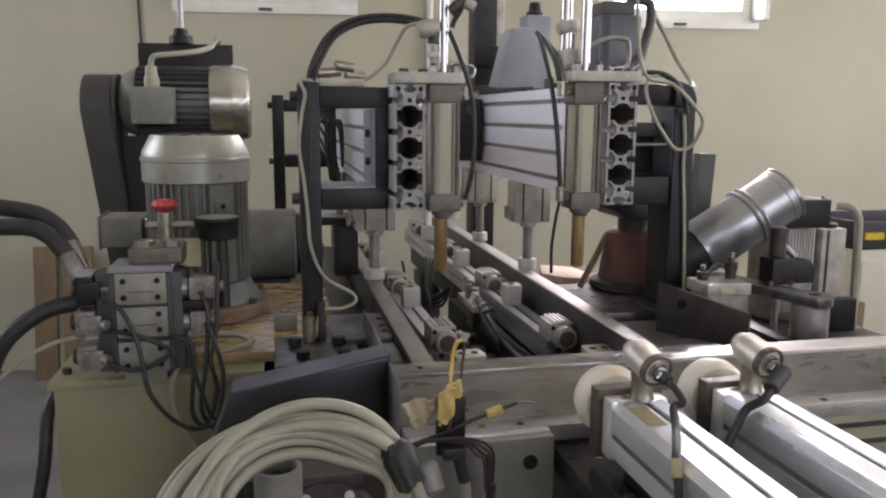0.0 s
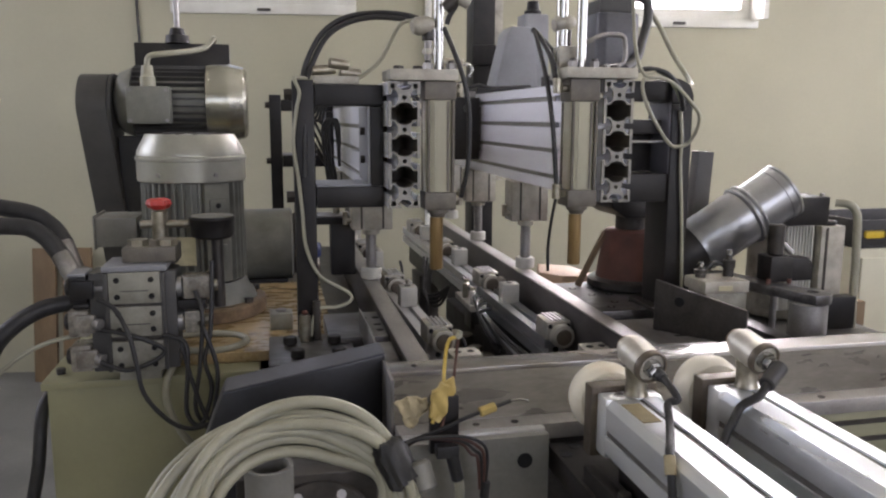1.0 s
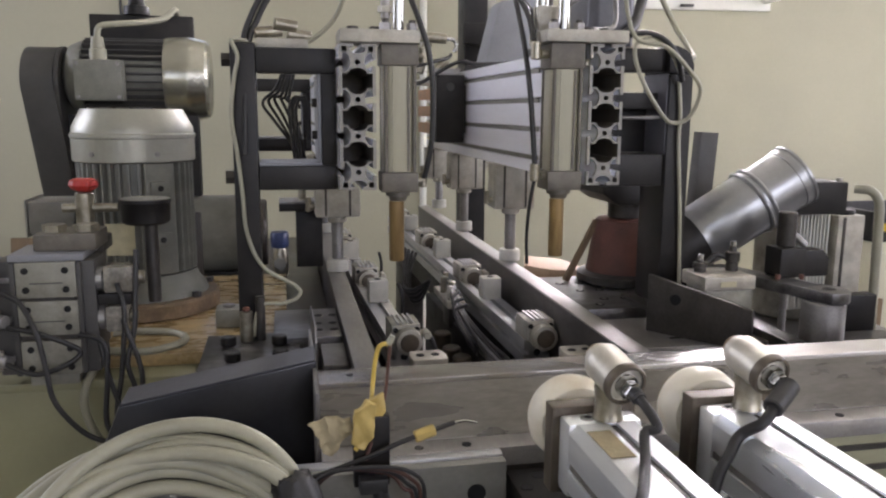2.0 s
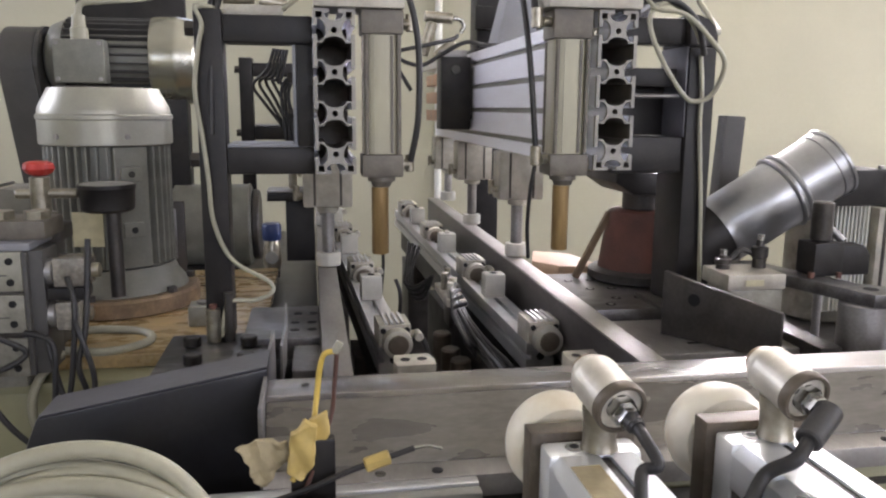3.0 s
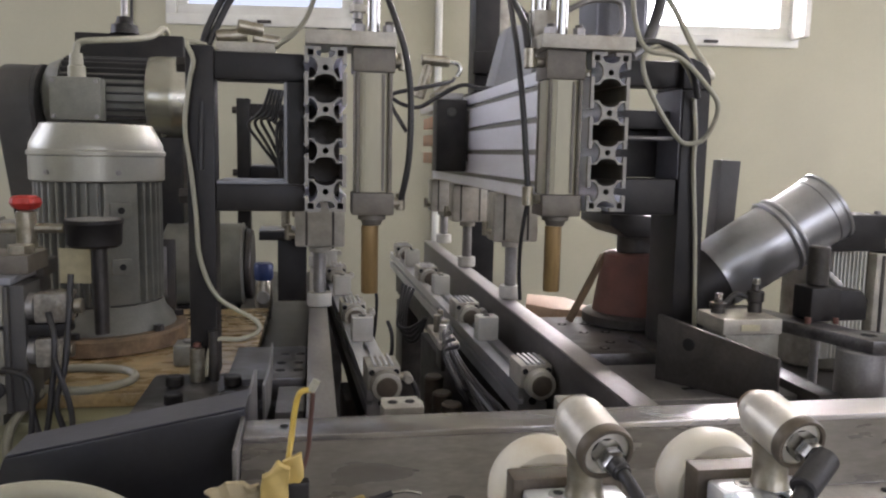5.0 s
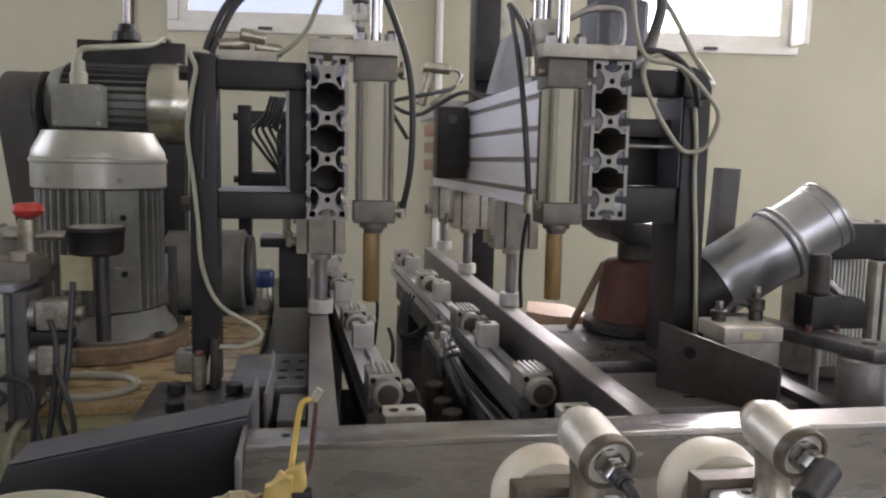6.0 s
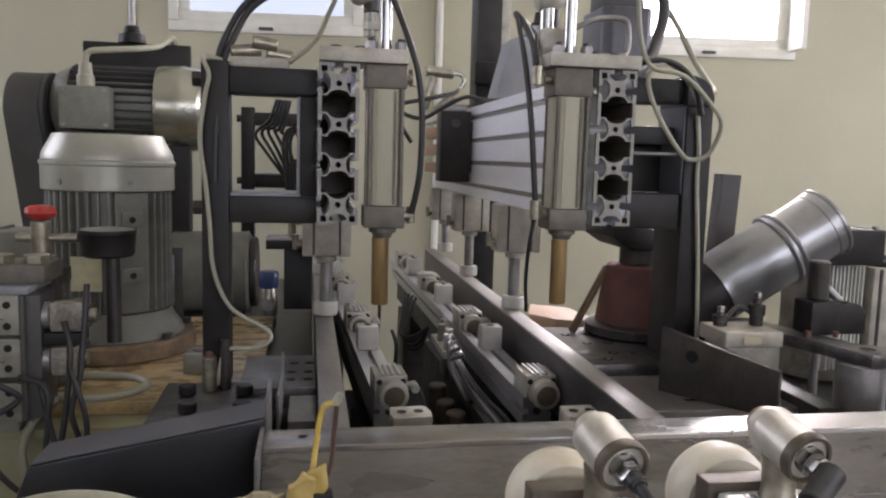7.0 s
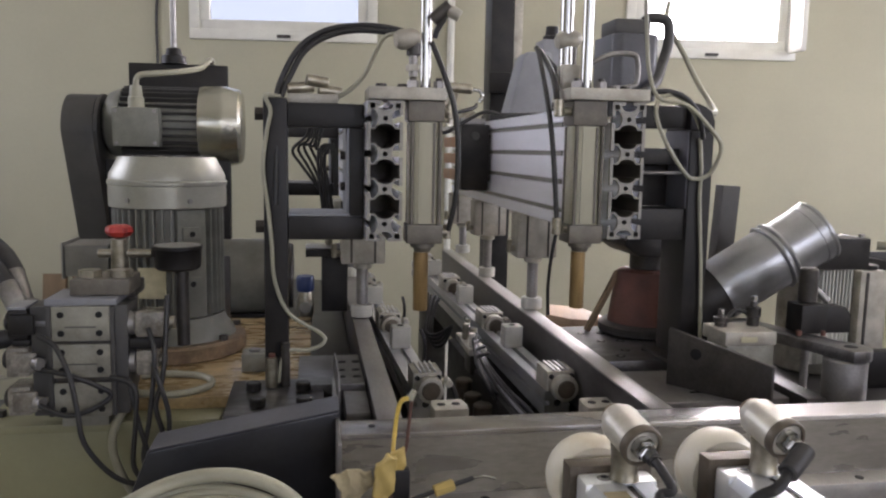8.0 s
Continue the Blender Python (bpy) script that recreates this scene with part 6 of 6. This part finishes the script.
part("elbow", lathe(nb(), [(0, 0.009), (0.2, 0.0135), (0.7, 0.0135), (1, 0.008)], (0.272, 1.18, 1.343), (0.304, 1.185, 1.350), 20), "cast", fl)
part("collar", rod(nb(), (0.297, 1.185, 1.325), (0.297, 1.185, 1.342), 0.0095, 14, 0.001), "steel_dark", fl)
ft = thing("throttle_fitting", "dark throttle fitting with hoses beside the shaft", "fitting", (0.34, 1.2, 1.36))
part("body", rod(nb(), (0.322, 1.185, 1.372), (0.345, 1.18, 1.392), 0.009, 16, 0.001), "steel_dark", ft)
part("knob", rod(nb(), (0.343, 1.18, 1.386), (0.358, 1.178, 1.378), 0.0085, 12, 0.001), "cast", ft)
part("hose", hose(nb(), [(0.345, 1.185, 1.39), (0.338, 1.185, 1.375), (0.330, 1.188, 1.362), (0.326, 1.19, 1.35)], 0.004, 10), "rubber", ft)
fr2 = thing("shaft_fitting", "grey elbow fitting beside the two chrome shafts", "fitting", (0.53, 1.25, 1.29))
part("elbow", lathe(nb(), [(0, 0.009), (0.2, 0.0145), (0.7, 0.0145), (1, 0.008)], (0.512, 1.235, 1.358), (0.548, 1.24, 1.366), 20), "cast", fr2)
part("block", box(nb(), 0.517, 0.548, 1.22, 1.25, 1.2905, 1.326, 0.003), "cast", fr2)
part("stem", rod(nb(), (0.534, 1.238, 1.3262), (0.534, 1.238, 1.352), 0.009, 14), "steel_dark", fr2)
cable("air_pipe", [(0.565, 1.24, 1.330), (0.60, 1.25, 1.346), (0.635, 1.25, 1.347), (0.643, 1.25, 1.335), (0.642, 1.25, 1.305), (0.62, 1.24, 1.297), (0.60, 1.23, 1.296)], 0.004, "steel", "thin grey air pipe bent over the top plate", "pipe")
cable("air_hose", [(0.322, 1.19, 1.345), (0.333, 1.185, 1.318), (0.344, 1.175, 1.285), (0.353, 1.172, 1.252), (0.358, 1.172, 1.206), (0.357, 1.175, 1.139), (0.350, 1.19, 1.09)], 0.0038, "rubber", "black air hose running down beside the cylinder", "hose")
for k, (px, pz) in enumerate(((0.503, 1.096), (0.500, 1.262))):
    ff = thing("side_fitting", "brass elbow fitting on the cylinder's cap", "fitting", (px, 1.2, pz), "side fittings")
    part("body", rod(nb(), (px + 0.004, 1.19, pz - 0.012), (px + 0.004, 1.19, pz + 0.012), 0.007, 14, 0.001), "brass", ff)
    part("nipple", rod(nb(), (px + 0.01, 1.19, pz - 0.004), (0.524, 1.195, pz - 0.004), 0.006, 12), "brass", ff)
cable("air_hose", [(0.511, 1.33, 1.361), (0.505, 1.29, 1.335), (0.497, 1.22, 1.27), (0.498, 1.19, 1.20), (0.5065, 1.19, 1.108)], 0.0038, "rubber", "black air hose hanging before the beam", "hose")
cable("air_hose", [(0.511, 1.335, 1.362), (0.513, 1.30, 1.345), (0.510, 1.24, 1.31), (0.504, 1.20, 1.274)], 0.0045, "rubber", "black air hose bending to the upper cap", "hose")
cable("air_hose", [(0.512, 1.34, 1.362), (0.535, 1.34, 1.342), (0.552, 1.33, 1.318), (0.556, 1.31, 1.295)], 0.0045, "rubber", "black air hose bending behind the shafts", "hose")
cable("air_hose", [(0.5065, 1.19, 1.084), (0.504, 1.20, 1.05), (0.510, 1.23, 1.0), (0.518, 1.25, 0.955)], 0.0026, "rubber", "thin black tube hanging below the cylinder", "hose")

# arching cables on the left stand
cable("arched_cable", [(0.105, 1.24, 1.10), (0.108, 1.245, 1.20), (0.113, 1.26, 1.267), (0.123, 1.27, 1.302), (0.146, 1.27, 1.341), (0.181, 1.265, 1.364), (0.226, 1.25, 1.371), (0.271, 1.22, 1.365), (0.296, 1.19, 1.352)], 0.0042, "rubber", "black cable arching over the stand to the cylinder")
cable("arched_cable", [(0.112, 1.235, 1.12), (0.115, 1.24, 1.21), (0.120, 1.26, 1.267), (0.131, 1.27, 1.298), (0.153, 1.268, 1.336), (0.186, 1.262, 1.357), (0.226, 1.245, 1.364), (0.271, 1.215, 1.358), (0.30, 1.19, 1.348)], 0.0042, "rubber", "second black cable arching beside the first")
cable("cream_cable", [(0.119, 1.25, 1.270), (0.100, 1.232, 1.270), (0.107, 1.228, 1.249), (0.102, 1.228, 1.223), (0.096, 1.228, 1.172), (0.102, 1.228, 1.12), (0.107, 1.228, 1.067), (0.111, 1.228, 1.013), (0.131, 1.228, 0.966), (0.175, 1.228, 0.937), (0.178, 1.225, 0.923), (0.157, 1.225, 0.914), (0.125, 1.225, 0.911), (0.115, 1.225, 0.868)], 0.0029, "cable", "cream cable running down the black stand")
cable("cream_cable", [(0.112, 1.25, 1.267), (0.151, 1.255, 1.266), (0.196, 1.26, 1.271), (0.232, 1.25, 1.298), (0.25, 1.23, 1.333), (0.263, 1.21, 1.353), (0.295, 1.19, 1.356)], 0.0030, "cable", "cream cable rising to the cylinder's fitting")
sk = thing("cable_socket", "small brass socket with red ring on the stand", "socket", (0.105, 1.22, 0.87))
part("sleeve", rod(nb(), (0.106, 1.222, 0.8625), (0.106, 1.222, 0.905), 0.009, 16, 0.001), "brass", sk)
part("ring", rod(nb(), (0.106, 1.222, 0.9055), (0.106, 1.222, 0.911), 0.005, 16, 0.001), "cone", sk, "red ring")
part("stem", rod(nb(), (0.125, 1.226, 0.8625), (0.125, 1.226, 0.925), 0.0065, 14), "steel_dark", sk)
vt = thing("top_fittings", "bundle of brass fittings lying on the stand", "fittings", (0.16, 1.27, 1.262))
for k, (a, b) in enumerate((((0.128, 1.27, 1.283), (0.165, 1.275, 1.287)), ((0.155, 1.262, 1.296), (0.185, 1.268, 1.292)), ((0.172, 1.272, 1.283), (0.205, 1.276, 1.279)))):
    part("fitting", rod(nb(), a, b, 0.008, 14, 0.001), "brass", vt)
part("base", box(nb(), 0.13, 0.20, 1.25, 1.278, 1.2625, 1.2755, 0.002), "cast", vt)
for k in range(5):
    d = 0.006 * k
    cable("air_hose", [(0.165 + d, 1.80 + d, 1.262), (0.150 + d, 1.82, 1.225 - d), (0.122 + 2 * d, 1.84, 1.195 + d * 0.6), (0.142 + 2 * d, 1.85, 1.161), (0.182 + d, 1.86, 1.104 - d), (0.195 + d * 0.5, 1.87, 1.06)], 0.0032, "rubber", "tangled air hose behind the stand", "hose")
for k in range(3):
    d = 0.007 * k
    cable("air_hose", [(0.20 - d, 1.83, 1.07), (0.193 - d, 1.83, 1.127), (0.190 - d, 1.83, 1.185), (0.205 - d, 1.83, 1.208), (0.214 - d * 0.5, 1.83, 1.185), (0.214, 1.84, 1.10)], 0.0034, "rubber", "looped air hose beside the beam", "hose")

# cables on the right stand and motor
cable("looped_cable", [(0.633, 1.21, 1.44), (0.638, 1.21, 1.37), (0.645, 1.21, 1.316), (0.660, 1.205, 1.281), (0.701, 1.20, 1.272), (0.739, 1.20, 1.24), (0.761, 1.205, 1.212), (0.755, 1.22, 1.175), (0.735, 1.222, 1.165), (0.712, 1.215, 1.172), (0.674, 1.205, 1.217), (0.656, 1.205, 1.258), (0.664, 1.21, 1.280), (0.69, 1.215, 1.287), (0.72, 1.22, 1.265), (0.742, 1.23, 1.235)], 0.0031, "cable", "cream cable looped on the black stand")
cable("black_cable", [(0.64, 1.22, 1.285), (0.67, 1.215, 1.292), (0.701, 1.21, 1.284), (0.727, 1.215, 1.260), (0.747, 1.235, 1.226)], 0.0042, "rubber", "black cable lying over the stand's arm")
cable("cream_cable", [(0.747, 1.244, 1.226), (0.752, 1.244, 1.179), (0.752, 1.244, 1.132), (0.760, 1.244, 1.036), (0.766, 1.244, 0.928), (0.768, 1.244, 0.882)], 0.0030, "cable", "cream cable running down the black post")
cable("motor_cable", [(0.80, 1.60, 1.456), (0.815, 1.59, 1.463), (0.84, 1.58, 1.455), (0.845, 1.58, 1.42), (0.83, 1.57, 1.375), (0.80, 1.53, 1.335), (0.76, 1.50, 1.31)], 0.010, "guard", "thick grey cable curving from the motor")
cable("cream_cable", [(0.86, 1.62, 1.50), (0.850, 1.60, 1.455), (0.875, 1.58, 1.40), (0.90, 1.56, 1.34), (0.88, 1.45, 1.28), (0.80, 1.33, 1.272)], 0.005, "cable", "cream cable hanging from above to the stand")

# ---- cabinet with a tool crate at the right ----
cab = thing("steel_cabinet", "cream steel cabinet against the workshop wall", "cabinet", (2.3, 2.4, 0.0))
part("body", box(nb(), 1.93, 2.75, 2.20, 2.75, 0.0, 0.79, 0.004), "cabinet", cab)
part("door", box(nb(), 1.95, 2.33, 2.19, 2.199, 0.06, 0.76, 0.003), "cabinet", cab)
part("door", box(nb(), 2.35, 2.73, 2.19, 2.199, 0.06, 0.76, 0.003), "cabinet", cab)
cr = thing("tool_crate", "black plastic tool crate with yellow handles", "crate", (2.2, 2.4, 0.79))
part("floor", box(nb(), 1.935, 2.45, 2.205, 2.5, 0.7905, 0.80, 0.003), "rubber", cr)
for a in ((1.93, 2.455, 2.200, 2.215), (1.93, 2.455, 2.49, 2.505), (1.93, 1.945, 2.2155, 2.4895), (2.44, 2.455, 2.2155, 2.4895)):
    part("wall", box(nb(), a[0], a[1], a[2], a[3], 0.8005, 0.885, 0.003), "rubber", cr)
for x in (1.955, 2.06, 2.165, 2.27):
    part("handle", box(nb(), x, x + 0.075, 2.193, 2.1995, 0.826, 0.850, 0.008), "yellow", cr, "yellow handle")
solid("wood_skirting", box(nb(), 1.15, 1.9, 2.1, 2.14, 0.0, 0.64, 0.004), "board", "brown board standing behind the machine", "board")
